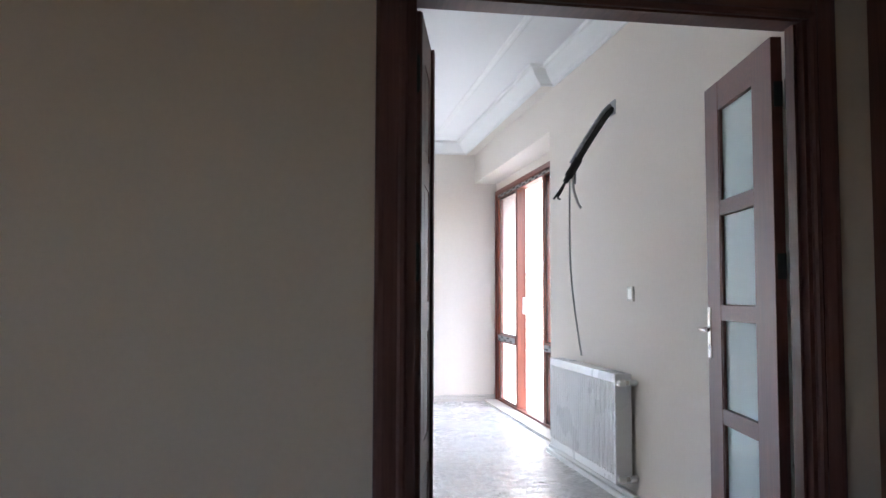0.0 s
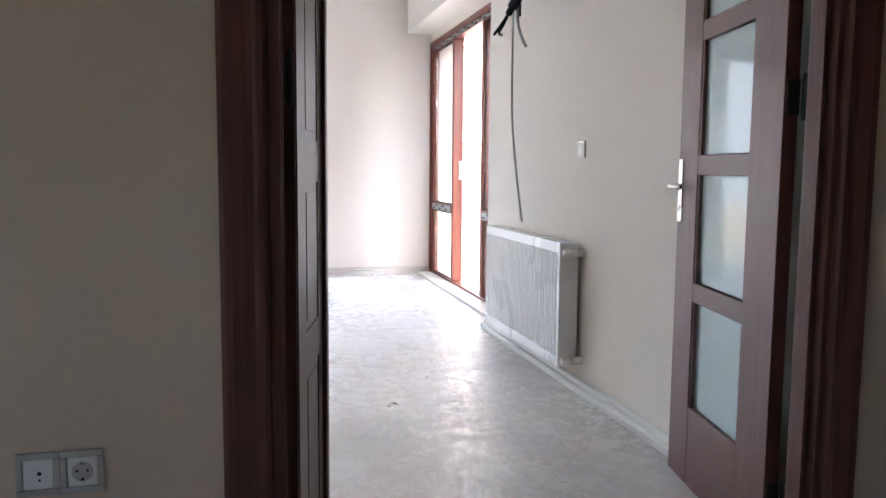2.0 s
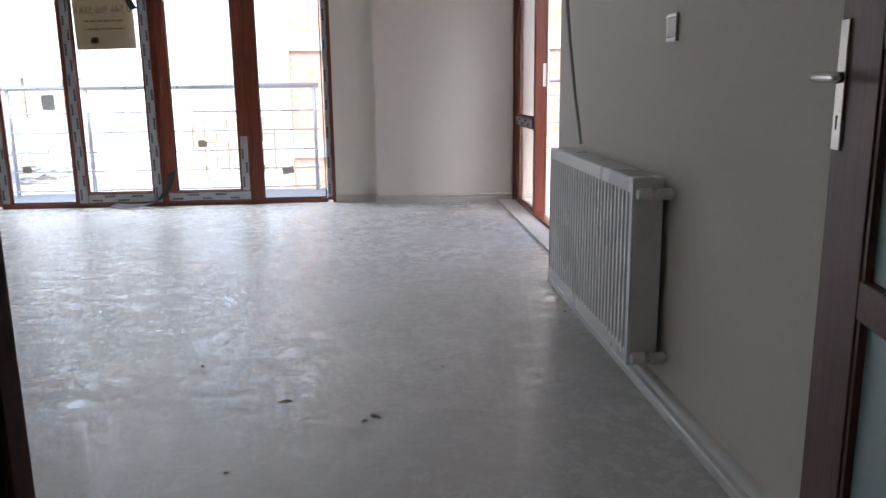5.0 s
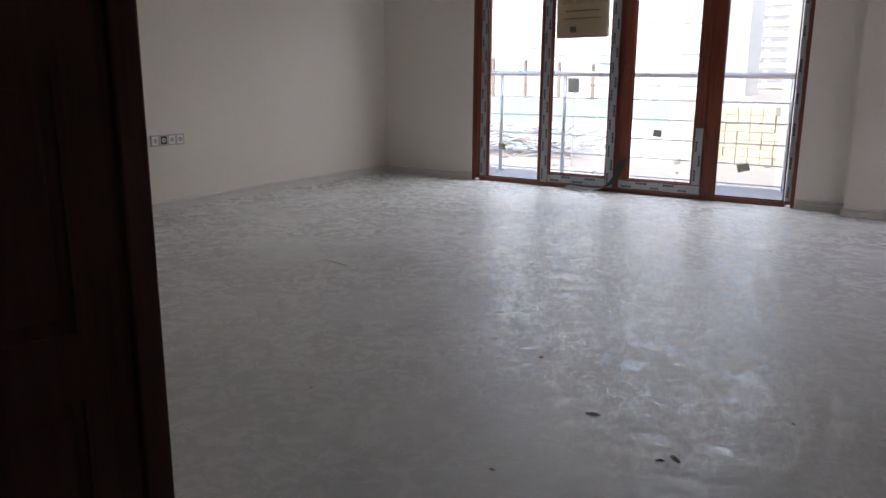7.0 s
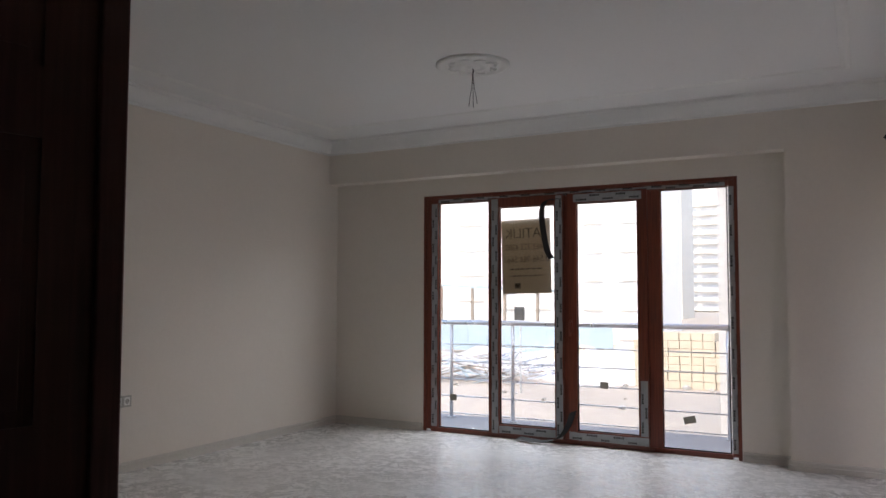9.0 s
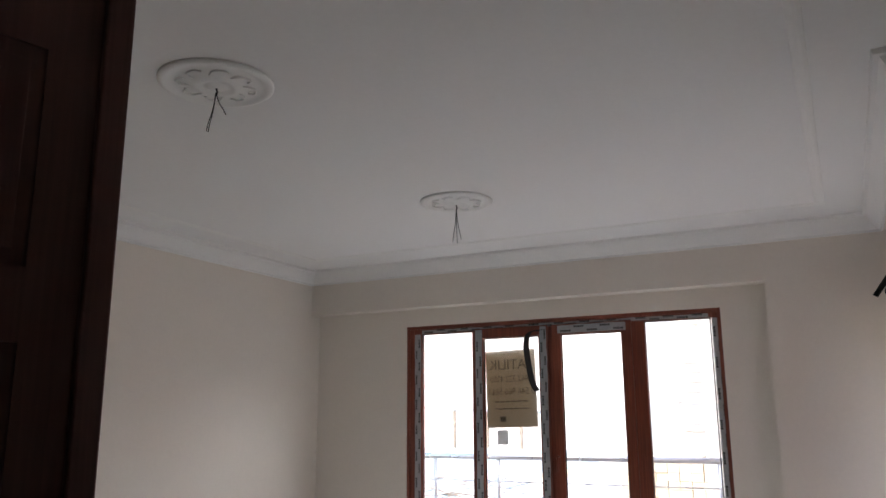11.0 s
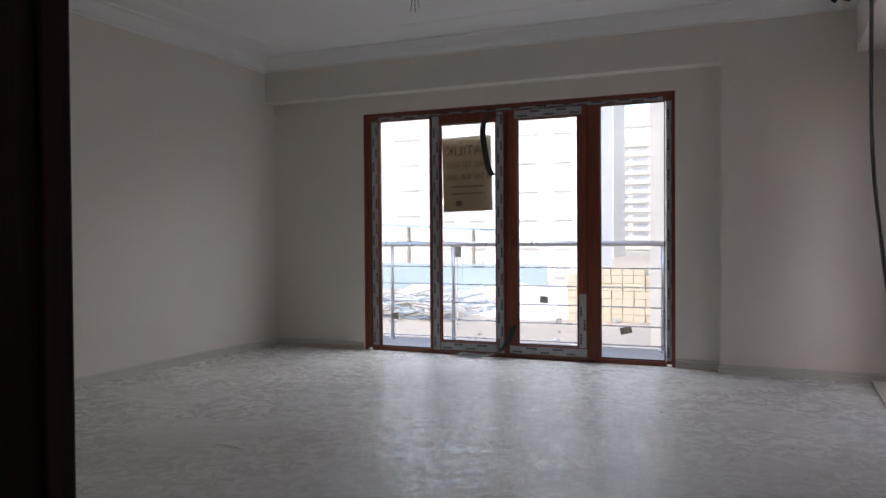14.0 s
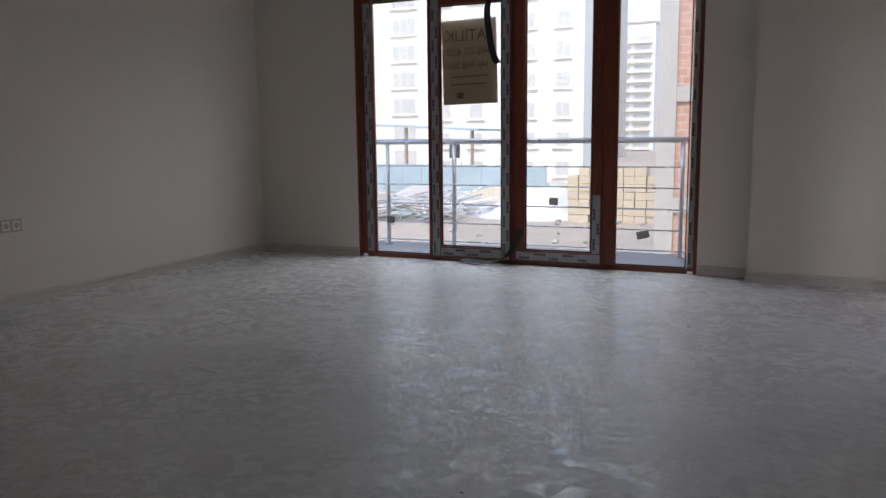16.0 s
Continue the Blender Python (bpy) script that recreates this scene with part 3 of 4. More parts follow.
def film_strip(parent, u0, u1, z0, z1, y, seed):
    """A strip of printed protective film on the inner face of a profile, its edge torn a little, with print along it."""
    rnd = random.Random(seed)
    bm = bmesh.new()
    tall = (z1 - z0) > (u1 - u0)
    n = max(4, int(max(z1 - z0, u1 - u0) / 0.09))
    rows_ = []
    for i in range(n + 1):
        k = i / n
        j0, j1 = rnd.uniform(0, 0.006), rnd.uniform(0, 0.009)
        if tall:
            a, b = (u0 + j0, z0 + (z1 - z0) * k), (u1 - j1, z0 + (z1 - z0) * k)
        else:
            a, b = (u0 + (u1 - u0) * k, z0 + j0), (u0 + (u1 - u0) * k, z1 - j1)
        off = rnd.uniform(0.0006, 0.0022)
        rows_.append([bm.verts.new((a[0], y - off, a[1])), bm.verts.new((b[0], y - off, b[1])), bm.verts.new((b[0], y, b[1])), bm.verts.new((a[0], y, a[1]))])
    for p, q in zip(rows_, rows_[1:]):
        for c in range(4):
            bm.faces.new((p[c], p[(c + 1) % 4], q[(c + 1) % 4], q[c]))
    bm.faces.new(rows_[0])
    bm.faces.new(rows_[-1][::-1])
    film = part("film", bm, M_FILM, parent, "torn white protective film with dark print")
    pr = bmesh.new()
    mid = (u0 + u1) / 2 if tall else (z0 + z1) / 2
    s, end = (z0 + 0.03, z1 - 0.1) if tall else (u0 + 0.03, u1 - 0.1)
    row = 0
    while s < end:
        lane = mid + (0.22 if row % 2 else -0.22) * ((u1 - u0) if tall else (z1 - z0))
        row += 1
        # a word-like run of small blocks
        for k in range(5):
            w = rnd.choice((0.011, 0.014, 0.017))
            hgt = 0.014 if k % 2 else 0.018
            a0, a1 = s, s + w
            if tall:
                add_box(pr, lane - hgt / 2, lane + hgt / 2, y - 0.0034, y - 0.0024, a0, a1)
            else:
                add_box(pr, a0, a1, y - 0.0034, y - 0.0024, lane - hgt / 2, lane + hgt / 2)
            s += w + 0.004
        s += rnd.uniform(0.02, 0.045)
    part("print", pr, M_PRINT, film)
    return film


def bar(parent, name, u0, u1, y0, y1, z0, z1, mat=None):
    return part(name, box(u0, u1, y0, y1, z0, z1, 0.004), mat or M_UPVC, parent)


def glazed_unit(name, m, w, h, lights, label, seed, films):
    """A foiled frame with fixed lights and sashes. lights: (u0, u1, sash, mid rail height or 0); y runs outwards."""
    unit = thing(name, m, label, "balcony window", kind="structure")
    fr = part("window_frame", box(0, 0.075, 0.0, 0.08, 0.02, h, 0.004), M_UPVC, unit)
    bar(fr, "frame_side", w - 0.075, w, 0.0, 0.08, 0.02, h)
    bar(fr, "frame_head", 0.075, w - 0.075, 0.0, 0.08, h - 0.075, h)
    bar(fr, "frame_sill", 0.075, w - 0.075, 0.0, 0.08, 0.0, 0.04)
    bar(fr, "architrave", -0.02, 0.03, -0.014, -0.0005, 0.0, h + 0.02)
    bar(fr, "architrave", w - 0.03, w + 0.02, -0.014, -0.0005, 0.0, h + 0.02)
    bar(fr, "architrave", 0.0305, w - 0.0305, -0.014, -0.0005, h - 0.03, h + 0.02)
    for i, (u0, u1, sash, mid) in enumerate(lights):
        if i:
            bar(fr, "mullion", lights[i - 1][1] - 0.004, u0 + 0.004, 0.004, 0.078, 0.04, h - 0.075)
        if sash is None:
            continue
        if sash:
            s = part("sash", box(u0, u0 + 0.085, -0.016, 0.055, 0.035, h - 0.06, 0.005), M_UPVC, unit)
            bar(s, "sash_stile", u1 - 0.085, u1, -0.016, 0.055, 0.035, h - 0.06)
            bar(s, "sash_rail", u0 + 0.085, u1 - 0.085, -0.016, 0.055, 0.035, 0.125)
            bar(s, "sash_rail", u0 + 0.085, u1 - 0.085, -0.016, 0.055, h - 0.15, h - 0.06)
            a0, a1, z0, z1, yy = u0 + 0.085, u1 - 0.085, 0.125, h - 0.15, 0.02
            holder = s
        else:
            a0, a1, z0, z1, yy = u0, u1, 0.04, h - 0.075, 0.035
            holder = fr
        cuts = [(z0, z1)] if not mid else [(z0, mid - 0.04), (mid + 0.04, z1)]
        if mid:
            bar(holder, "mid_rail", a0, a1, -0.004, 0.06, mid - 0.04, mid + 0.04)
            film_strip(unit, a0, a1, mid - 0.034, mid + 0.03, -0.0045, seed + 40 + i)
        for b0, b1 in cuts:
            pane = part("pane", box(a0 - 0.006, a1 + 0.006, yy - 0.009, yy + 0.009, b0 - 0.006, b1 + 0.006), M_GLASS, unit, "clear dusty glass pane")
            pane.visible_shadow = False
            gk = bmesh.new()
            for q in ((a0, a0 + 0.010, b0, b1), (a1 - 0.010, a1, b0, b1), (a0 + 0.010, a1 - 0.010, b0, b0 + 0.010), (a0 + 0.010, a1 - 0.010, b1 - 0.010, b1)):
                add_box(gk, q[0], q[1], yy - 0.016, yy - 0.0092, q[2], q[3])
            part("gasket", gk, M_GASKET, pane)
    for k, f in enumerate(films):
        film_strip(unit, *f, seed + k)
    return unit


NH = 2.32
LIGHTS = [(0.155, 0.705, False, 0), (0.735, 1.462, True, 0), (1.500, 2.225, True, 0), (2.330, 2.885, False, 0)]
YF, YS = -0.0006, -0.0166
FILMS = [(0.078, 0.15, 0.05, NH - 0.08, 0.0035), (0.742, 0.815, 0.04, NH - 0.07, YS), (1.385, 1.456, 0.04, NH - 0.07, YS),
         (0.82, 1.38, 0.042, 0.118, YS), (1.51, 2.22, 0.042, 0.118, YS), (2.15, 2.22, 0.125, 0.60, YS),
         (1.56, 2.18, NH - 0.145, NH - 0.065, YS), (0.16, 2.87, NH - 0.072, NH - 0.034, -0.0004), (2.893, 2.962, 0.05, NH - 0.08, YF)]
unit_1 = glazed_unit("window_1", pose(-4.30, WY + 0.02, 0), 2.97, NH, LIGHTS,
                     "mahogany plastic balcony window with peeling protective film", 11, FILMS)
bar(unit_1, "frame_infill", 0.0755, 0.154, 0.004, 0.078, 0.04, NH - 0.075)
hd = part("door_handle", box(1.521, 1.549, -0.030, -0.0168, 1.00, 1.16, 0.004), M_UPVC, unit_1, "brown handle base")
part("lever", tube(curve_points([(1.535, -0.03, 1.10), (1.535, -0.06, 1.10), (1.535, -0.065, 1.06), (1.535, -0.062, 0.97)], 6), 0.009, 8), M_UPVC, hd, smooth=True)

EH = 2.36
unit_2 = glazed_unit("window_2", pose(SX, 4.47, 0, 0, 0, -90), 2.84, EH,
                     [(0.10, 0.84, False, 0.72), (0.89, 1.80, None, 0), (1.86, 2.74, False, 0.72)],
                     "mahogany plastic balcony door unit with one glazed door", 71,
                     [(0.08, 2.76, EH - 0.07, EH - 0.032, -0.0004)])
bar(unit_2, "track_post", 0.838, 0.892, 0.0785, 0.10, 0.02, EH - 0.03)
slid = part("sliding_leaf", box(1.80, 1.885, 0.085, 0.145, 0.03, EH - 0.05, 0.005), M_UPVC, unit_2, "sliding glazed leaf pushed aside")
bar(slid, "leaf_stile", 2.64, 2.725, 0.085, 0.145, 0.03, EH - 0.05)
bar(slid, "leaf_rail", 1.8855, 2.6395, 0.085, 0.145, 0.03, 0.12)
bar(slid, "leaf_rail", 1.8855, 2.6395, 0.085, 0.145, EH - 0.14, EH - 0.05)
bar(slid, "leaf_rail", 1.8855, 2.6395, 0.085, 0.145, 0.68, 0.76)
part("door_handle", box(0.893, 0.905, 0.06, 0.085, 1.0, 1.17, 0.003), M_PLASTIC, unit_2, "white handle base")
tagged(part("threshold", box(0.10, SX - 0.001, 1.63, BY - 0.03, 0.0, 0.02, 0.003), M_SKIRT), "grey-white threshold strip under the balcony door", "threshold", kind="structure")

# sale sign on the outer face of a sash pane, read from behind
sign = thing("sale_sign", pose(-3.216, WY + 0.062, 1.350, 0, -1.2, 0), "yellowed paper sale sign stuck to the window glass, seen reversed", "sign")
part("sheet", box(-0.247, 0.247, 0.0, 0.003, 0.0, 0.70, 0.001), M_PAPER, sign)


def lettering(parent, body, size, x, z, width=0.0):
    """Mirrored writing on the inner side of the sheet."""
    cu = bpy.data.curves.new("lettering", "FONT")
    cu.body, cu.size, cu.align_x, cu.extrude = body, size, "CENTER", 0.0004
    ob = new("lettering_source", cu)
    dg = bpy.context.evaluated_depsgraph_get()
    me = bpy.data.meshes.new_from_object(ob.evaluated_get(dg))
    bpy.data.objects.remove(ob)
    xs = [v.co.x for v in me.vertices]
    k = width / (max(xs) - min(xs)) if width else 1.0
    me.transform(Matrix(((-k, 0, 0, x), (0, 0, 1, -0.001), (0, 1, 0, z), (0, 0, 0, 1))))
    me.materials.append(M_INK)
    t = new("lettering", me)
    t.parent = parent
    return t


lettering(sign, "SATILIK", 0.135, 0.0, 0.525, 0.42)
lettering(sign, "0 462 322 4200", 0.085, 0.01, 0.41, 0.43)
lettering(sign, "0 546 966 5661", 0.085, 0.0, 0.295, 0.45)
rnd = random.Random(5)
for z, w in ((0.225, 0.33), (0.16, 0.34)):
    x = -w / 2
    while x < w / 2:
        d = rnd.uniform(0.02, 0.05)
        part("small_print", box(x, min(x + d, w / 2), -0.0012, -0.0002, z, z + 0.014), M_INK, sign)
        x += d + 0.012
part("emblem", box(-0.12, -0.06, -0.0012, -0.0002, 0.05, 0.10), M_INK, sign)


def ribbon(name, ctrl, width_vec, mat, label, category):
    """A flat strip of soft band along a line, with a little thickness."""
    pts = curve_points(ctrl, 8)
    wv = Vector(width_vec)
    bm = bmesh.new()
    rr = []
    for i, p in enumerate(pts):
        d = (pts[min(i + 1, len(pts) - 1)] - pts[max(i - 1, 0)]).normalized()
        nrm = d.cross(wv).normalized() * 0.0012
        rr.append([bm.verts.new(p + s * wv / 2 + q * nrm) for s, q in ((-1, -1), (1, -1), (1, 1), (-1, 1))])
    for a, b in zip(rr, rr[1:]):
        for c in range(4):
            bm.faces.new((a[c], a[(c + 1) % 4], b[(c + 1) % 4], b[c]))
    bm.faces.new(rr[0])
    bm.faces.new(rr[-1][::-1])
    return tagged(part(name, bm, mat), label, category)


ribbon("black_strap", [(-2.90, WY - 0.004, 2.215), (-2.99, WY - 0.03, 2.20), (-3.025, WY - 0.045, 2.10), (-3.015, WY - 0.03, 1.92), (-2.985, WY - 0.02, 1.75), (-2.945, WY - 0.012, 1.67)],
       (0.055, 0.0, 0.012), M_BLACK, "black rubber strip peeling from the window sash and hanging", "rubber strip")
ribbon("black_strap", [(-2.74, WY - 0.036, 0.30), (-2.79, WY - 0.05, 0.16), (-2.87, WY - 0.08, 0.06), (-3.0, WY - 0.11, 0.028), (-3.12, WY - 0.10, 0.026), (-3.26, WY - 0.06, 0.03)],
       (0.05, 0.05, 0.02), M_BLACK, "black rubber strip curling from the sash onto the floor", "rubber strip")
for x, z, r, w in ((-2.475, 0.54, 3, 0.075), (-1.748, 0.291, -14, 0.10), (-3.988, 0.341, 0, 0.075)):
    lab = part("glass_label", box(-w / 2, w / 2, -0.0008, 0.0, -0.03, 0.03), M_LABEL)
    lab.matrix_basis = pose(x, WY + (0.03 if -3.6 < x < -2.0 else 0.044), z, 0, r, 0)
    tagged(lab, "small brown paper maker's label on the glass", "label", "glass labels")

# ---------------- radiator ----------------
RL, RH = 1.225, 0.615
rad = thing("radiator", pose(-0.120, 0.032, 0.12), "white steel panel radiator with vertical ribs hung on the wall", "radiator")


def ribbed_panel(x_out, x_in, depth):
    """A pressed panel: plain band above and below, vertical ribs between."""
    bm = bmesh.new()
    prof = []
    n = 29
    p = (RL - 0.02) / n
    prof.append((x_out, 0.0))
    for i in range(n):
        y = 0.01 + i * p
        prof += [(x_out, y), (x_out, y + p * 0.46), (x_out + depth, y + p * 0.60), (x_out + depth, y + p * 0.86)]
    prof.append((x_out, RL))
    levels = [(0.0, 0), (0.045, 0), (0.058, 1), (RH - 0.058, 1), (RH - 0.045, 0), (RH, 0)]
    grid = [[bm.verts.new((x if deep else x_out, y, z)) for x, y in prof] for z, deep in levels]
    for a, b in zip(grid, grid[1:]):
        for i in range(len(prof) - 1):
            bm.faces.new((a[i], a[i + 1], b[i + 1], b[i]))
    back = [bm.verts.new((x_in, y, z)) for y, z in ((0, 0), (RL, 0), (RL, RH), (0, RH))]
    bm.faces.new(back)
    bm.faces.new([*grid[0], back[1], back[0]])
    bm.faces.new([*grid[-1][::-1], back[3], back[2]])
    bm.faces.new([*[g[0] for g in grid][::-1], back[0], back[3]])
    bm.faces.new([*[g[-1] for g in grid], back[2], back[1]])
    return bm


part("front_panel", ribbed_panel(0.0, 0.018, 0.011), M_ENAMEL, rad)
part("back_panel", box(0.082, 0.10, 0.002, RL - 0.002, 0.0, RH, 0.004), M_ENAMEL, rad)
part("side_cover", box(0.004, 0.098, -0.004, -0.0005, 0.002, RH - 0.002, 0.0015), M_ENAMEL, rad)
part("side_cover", box(0.004, 0.098, RL + 0.0005, RL + 0.004, 0.002, RH - 0.002, 0.0015), M_ENAMEL, rad)
bm = bmesh.new()
for k in range(74):
    y = 0.01 + k * (RL - 0.02) / 74
    add_box(bm, 0.026, 0.076, y, y + 0.012, RH - 0.004, RH + 0.002)
for x0, x1 in ((0.004, 0.026), (0.076, 0.098)):
    add_box(bm, x0, x1, 0.0, RL, RH - 0.004, RH + 0.002)
part("top_grille", bm, M_ENAMEL, rad)
fins = bmesh.new()
for k in range(34):
    y = 0.03 + k * (RL - 0.06) / 33
    add_box(fins, 0.019, 0.081, y, y + 0.001, 0.06, RH - 0.06)
part("convector_fins", fins, M_ENAMEL, rad)
for z in (0.035, RH - 0.045):
    v = part("valve", cyl((0.05, -0.036, z), (0.05, -0.005, z), 0.012), M_BRASS, rad, "brass radiator valve")
    add = cyl((0.012, -0.036, z), (0.045, -0.036, z), 0.019, 0.021, 20)
    add_cyl(add, (0.004, -0.036, z), (0.012, -0.036, z), 0.015, 0.019, 20)
    part("cap", add, M_PLASTIC, v, "white plastic valve cap", smooth=False)
    part("nut", cyl((0.046, -0.036, z), (0.068, -0.036, z), 0.013, None, 6), M_CHROME, v)
    rose = cyl((0.069, -0.036, z), (0.11, -0.036, z), 0.017, 0.019, 20)
    part("connector", rose, M_PLASTIC, v)
    part("pipe", cyl((0.11, -0.036, z), (0.1295, -0.036, z), 0.009), M_PLASTIC, v)
for y in (0.2, RL - 0.2):
    part("bracket", box(0.10, 0.1285, y - 0.02, y + 0.02, 0.08, RH - 0.08, 0.002), M_ENAMEL, rad)

# ---------------- switch and sockets ----------------


def plate(parent, w, h, n):
    """A wiring plate of n bays, its raised rim bevelled; face towards -y."""
    bm = bmesh.new()
    b = w / n
    for i in range(n):
        x0, x1 = -w / 2 + i * b, -w / 2 + (i + 1) * b
        for q in ((x0, x1, -h / 2, -h / 2 + 0.013), (x0, x1, h / 2 - 0.013, h / 2), (x0, x0 + 0.012, -h / 2 + 0.013, h / 2 - 0.013), (x1 - 0.012, x1, -h / 2 + 0.013, h / 2 - 0.013)):
            add_box(bm, q[0], q[1], -0.011, 0.0, q[2], q[3], 0.003)
    return part("cover_frame", bm, M_SILVER, parent, "champagne silver cover frame")


def power_insert(parent, x, mat, label=""):
    ins = part("socket_insert", box(x - 0.0265, x + 0.0265, -0.009, -0.001, -0.0295, 0.0295, 0.002), mat, parent, label)
    part("socket_cup", cyl((x, -0.0095, 0), (x, -0.0088, 0), 0.0195, None, 28), M_SILVER, ins)
    holes = bmesh.new()
    for dx, dz, r in ((-0.0095, 0.002, 0.0028), (0.0095, 0.002, 0.0028), (0, 0.016, 0.0022), (0, -0.015, 0.0034)):
        add_cyl(holes, (x + dx, -0.0102, dz), (x + dx, -0.0094, dz), r, None, 10)
    part("socket_hole", holes, M_GASKET, ins)


double = thing("wall_socket", pose(-1.948, HY0 - 0.0045, 0.50, 0, 0, 0), "silver-framed double wall socket with aerial and power outlets", "socket")
plate(double, 0.157, 0.085, 2)
tv = part("aerial_insert", box(-0.0655, -0.0125, -0.009, -0.001, -0.0295, 0.0295, 0.002), M_PLASTIC, double, "cream aerial outlet")
hole = cyl((-0.037, -0.0100, 0.002), (-0.037, -0.0088, 0.002), 0.004, None, 12)
add_cyl(hole, (-0.037, -0.0100, -0.011), (-0.037, -0.0088, -0.011), 0.0026, None, 10)
part("socket_hole", hole, M_GASKET, tv)
power_insert(double, 0.0393, M_PLASTIC)

quad = thing("wall_socket", pose(WX + 0.0005, 1.863, 0.53, 0, 0, 90), "silver-framed row of four wall sockets", "socket")
plate(quad, 0.305, 0.085, 4)
for i in range(4):
    x = -0.1525 + 0.07625 * (i + 0.5)
    power_insert(quad, x, M_GASKET if i == 1 else M_PLASTIC, "black outlet" if i == 1 else "")

switch = thing("light_switch", pose(-0.0005, 0.063, 1.193, 0, 0, -90), "white light switch with a silver cover frame", "switch")
plate(switch, 0.082, 0.085, 1)
bm = box(-0.027, 0.027, -0.012, -0.002, -0.0285, 0.0285, 0.002)
part("rocker", bm, M_PLASTIC, switch)

# ---------------- air-conditioning pipes and cable ----------------
ac = thing("pipe_bundle", pose(0, 0, 0), "black foam-wrapped copper pipe bundle sticking out of the wall", "pipe")
main = [(0.000, 0.310, 2.340), (-0.047, 0.320, 2.288), (-0.149, 0.344, 2.128), (-0.237, 0.363, 1.978), (-0.293, 0.371, 1.881)]
part("foam_sleeve", tube(curve_points(main, 8), 0.018, 12), M_BLACK, ac, smooth=True)
part("foam_sleeve", tube(curve_points([(x - 0.016, y + 0.012, z + 0.022) for x, y, z in main[:4]], 8), 0.014, 12), M_GREYTAPE, ac, "grey taped sleeve", smooth=True)
part("copper_pipe", tube(curve_points([main[-1], (-0.326, 0.375, 1.830), (-0.365, 0.380, 1.775)], 6), 0.0075, 10), M_BLACK, ac, smooth=True)
part("copper_pipe", tube(curve_points([(-0.288, 0.385, 1.881), (-0.312, 0.388, 1.827), (-0.335, 0.390, 1.788), (-0.323, 0.376, 1.775)], 6), 0.0055, 10), M_BLACK, ac, smooth=True)
part("tape_wrap", tube(curve_points([(-0.209, 0.357, 2.026), (-0.251, 0.366, 1.954), (-0.274, 0.369, 1.915)], 6), 0.026, 12), M_BLACK, ac, smooth=True)
part("tape_tail", box(-0.236, -0.232, 0.345, 0.37, 1.87, 1.96, 0.001), M_BLACK, ac)
part("drain_hose", tube(curve_points([(-0.244, 0.375, 1.943), (-0.237, 0.378, 1.843), (-0.216, 0.371, 1.762), (-0.195, 0.364, 1.721)], 6), 0.008, 10), M_CABLE, ac, "pale corrugated drain hose", smooth=True)
part("hole_collar", box(-0.004, -0.0005, 0.27, 0.36, 2.30, 2.39, 0.001), M_GREYTAPE, ac)
tagged(part("hanging_cable", tube(curve_points(CABLE, 12), 0.0055, 8), M_CABLE, smooth=True), "thin grey electric cable hanging from the pipe bundle", "cable")

# ---------------- ceiling roses and wires ----------------


def lathe(profile, seg=48):
    bm = bmesh.new()
    rings = [[bm.verts.new((r * math.cos(k * math.tau / seg), r * math.sin(k * math.tau / seg), z)) for k in range(seg)] for r, z in profile]
    for a, b in zip(rings, rings[1:]):
        for k in range(seg):
            bm.faces.new((a[k], a[(k + 1) % seg], b[(k + 1) % seg], b[k]))
    bm.faces.new(rings[0])
    bm.faces.new(rings[-1][::-1])
    return bm


rose = thing("ceiling_rose", pose(-2.86, 0.36, CEIL), "white plaster ceiling rose with concentric rings", "ceiling rose", "ceiling roses")
part("disc", lathe([(0.255, 0.0), (0.255, -0.010), (0.245, -0.018), (0.228, -0.020), (0.215, -0.012), (0.19, -0.008), (0.150, -0.010), (0.11, -0.018), (0.095, -0.026), (0.075, -0.026), (0.065, -0.018), (0.045, -0.020), (0.03, -0.028), (0.012, -0.028)]), M_PLASTER, rose, smooth=True)
relief = bmesh.new()
for k in range(8):
    a = k * math.tau / 8
    pts = [(0.12 * math.cos(a - 0.28), 0.12 * math.sin(a - 0.28), -0.014), (0.165 * math.cos(a - 0.12), 0.165 * math.sin(a - 0.12), -0.018),
           (0.175 * math.cos(a + 0.15), 0.175 * math.sin(a + 0.15), -0.018), (0.15 * math.cos(a + 0.3), 0.15 * math.sin(a + 0.3), -0.014)]
    add_tube(relief, curve_points(pts, 5), 0.0055, 8)
part("scroll_relief", relief, M_PLASTER, rose, smooth=True)
copy_thing(rose, pose(-2.78, 2.66, CEIL))


def hanging_wires(x, y, spread):
    w = thing("ceiling_wires", pose(x, y, CEIL - 0.028), "bare black electric wires hanging from the ceiling rose", "wire", "lamp wires")
    part("hook", tube(curve_points([(0, 0, 0), (0.006, 0, -0.02), (0, 0, -0.035)], 5), 0.004, 6), M_BLACK, w)
    for dx, dy, l in spread:
        part("wire", tube(curve_points([(0, 0, -0.02), (dx * 0.3, dy * 0.3, -0.5 * l), (dx * 0.75, dy * 0.6, -0.8 * l), (dx, dy, -l)], 6), 0.0022, 6), M_BLACK, w)


hanging_wires(-2.86, 0.36, ((-0.055, 0.01, 0.19), (-0.035, 0.0, 0.2), (0.055, 0.01, 0.13)))
hanging_wires(-2.78, 2.66, ((-0.03, 0.0, 0.26), (0.0, 0.01, 0.27), (0.035, 0.0, 0.25)))

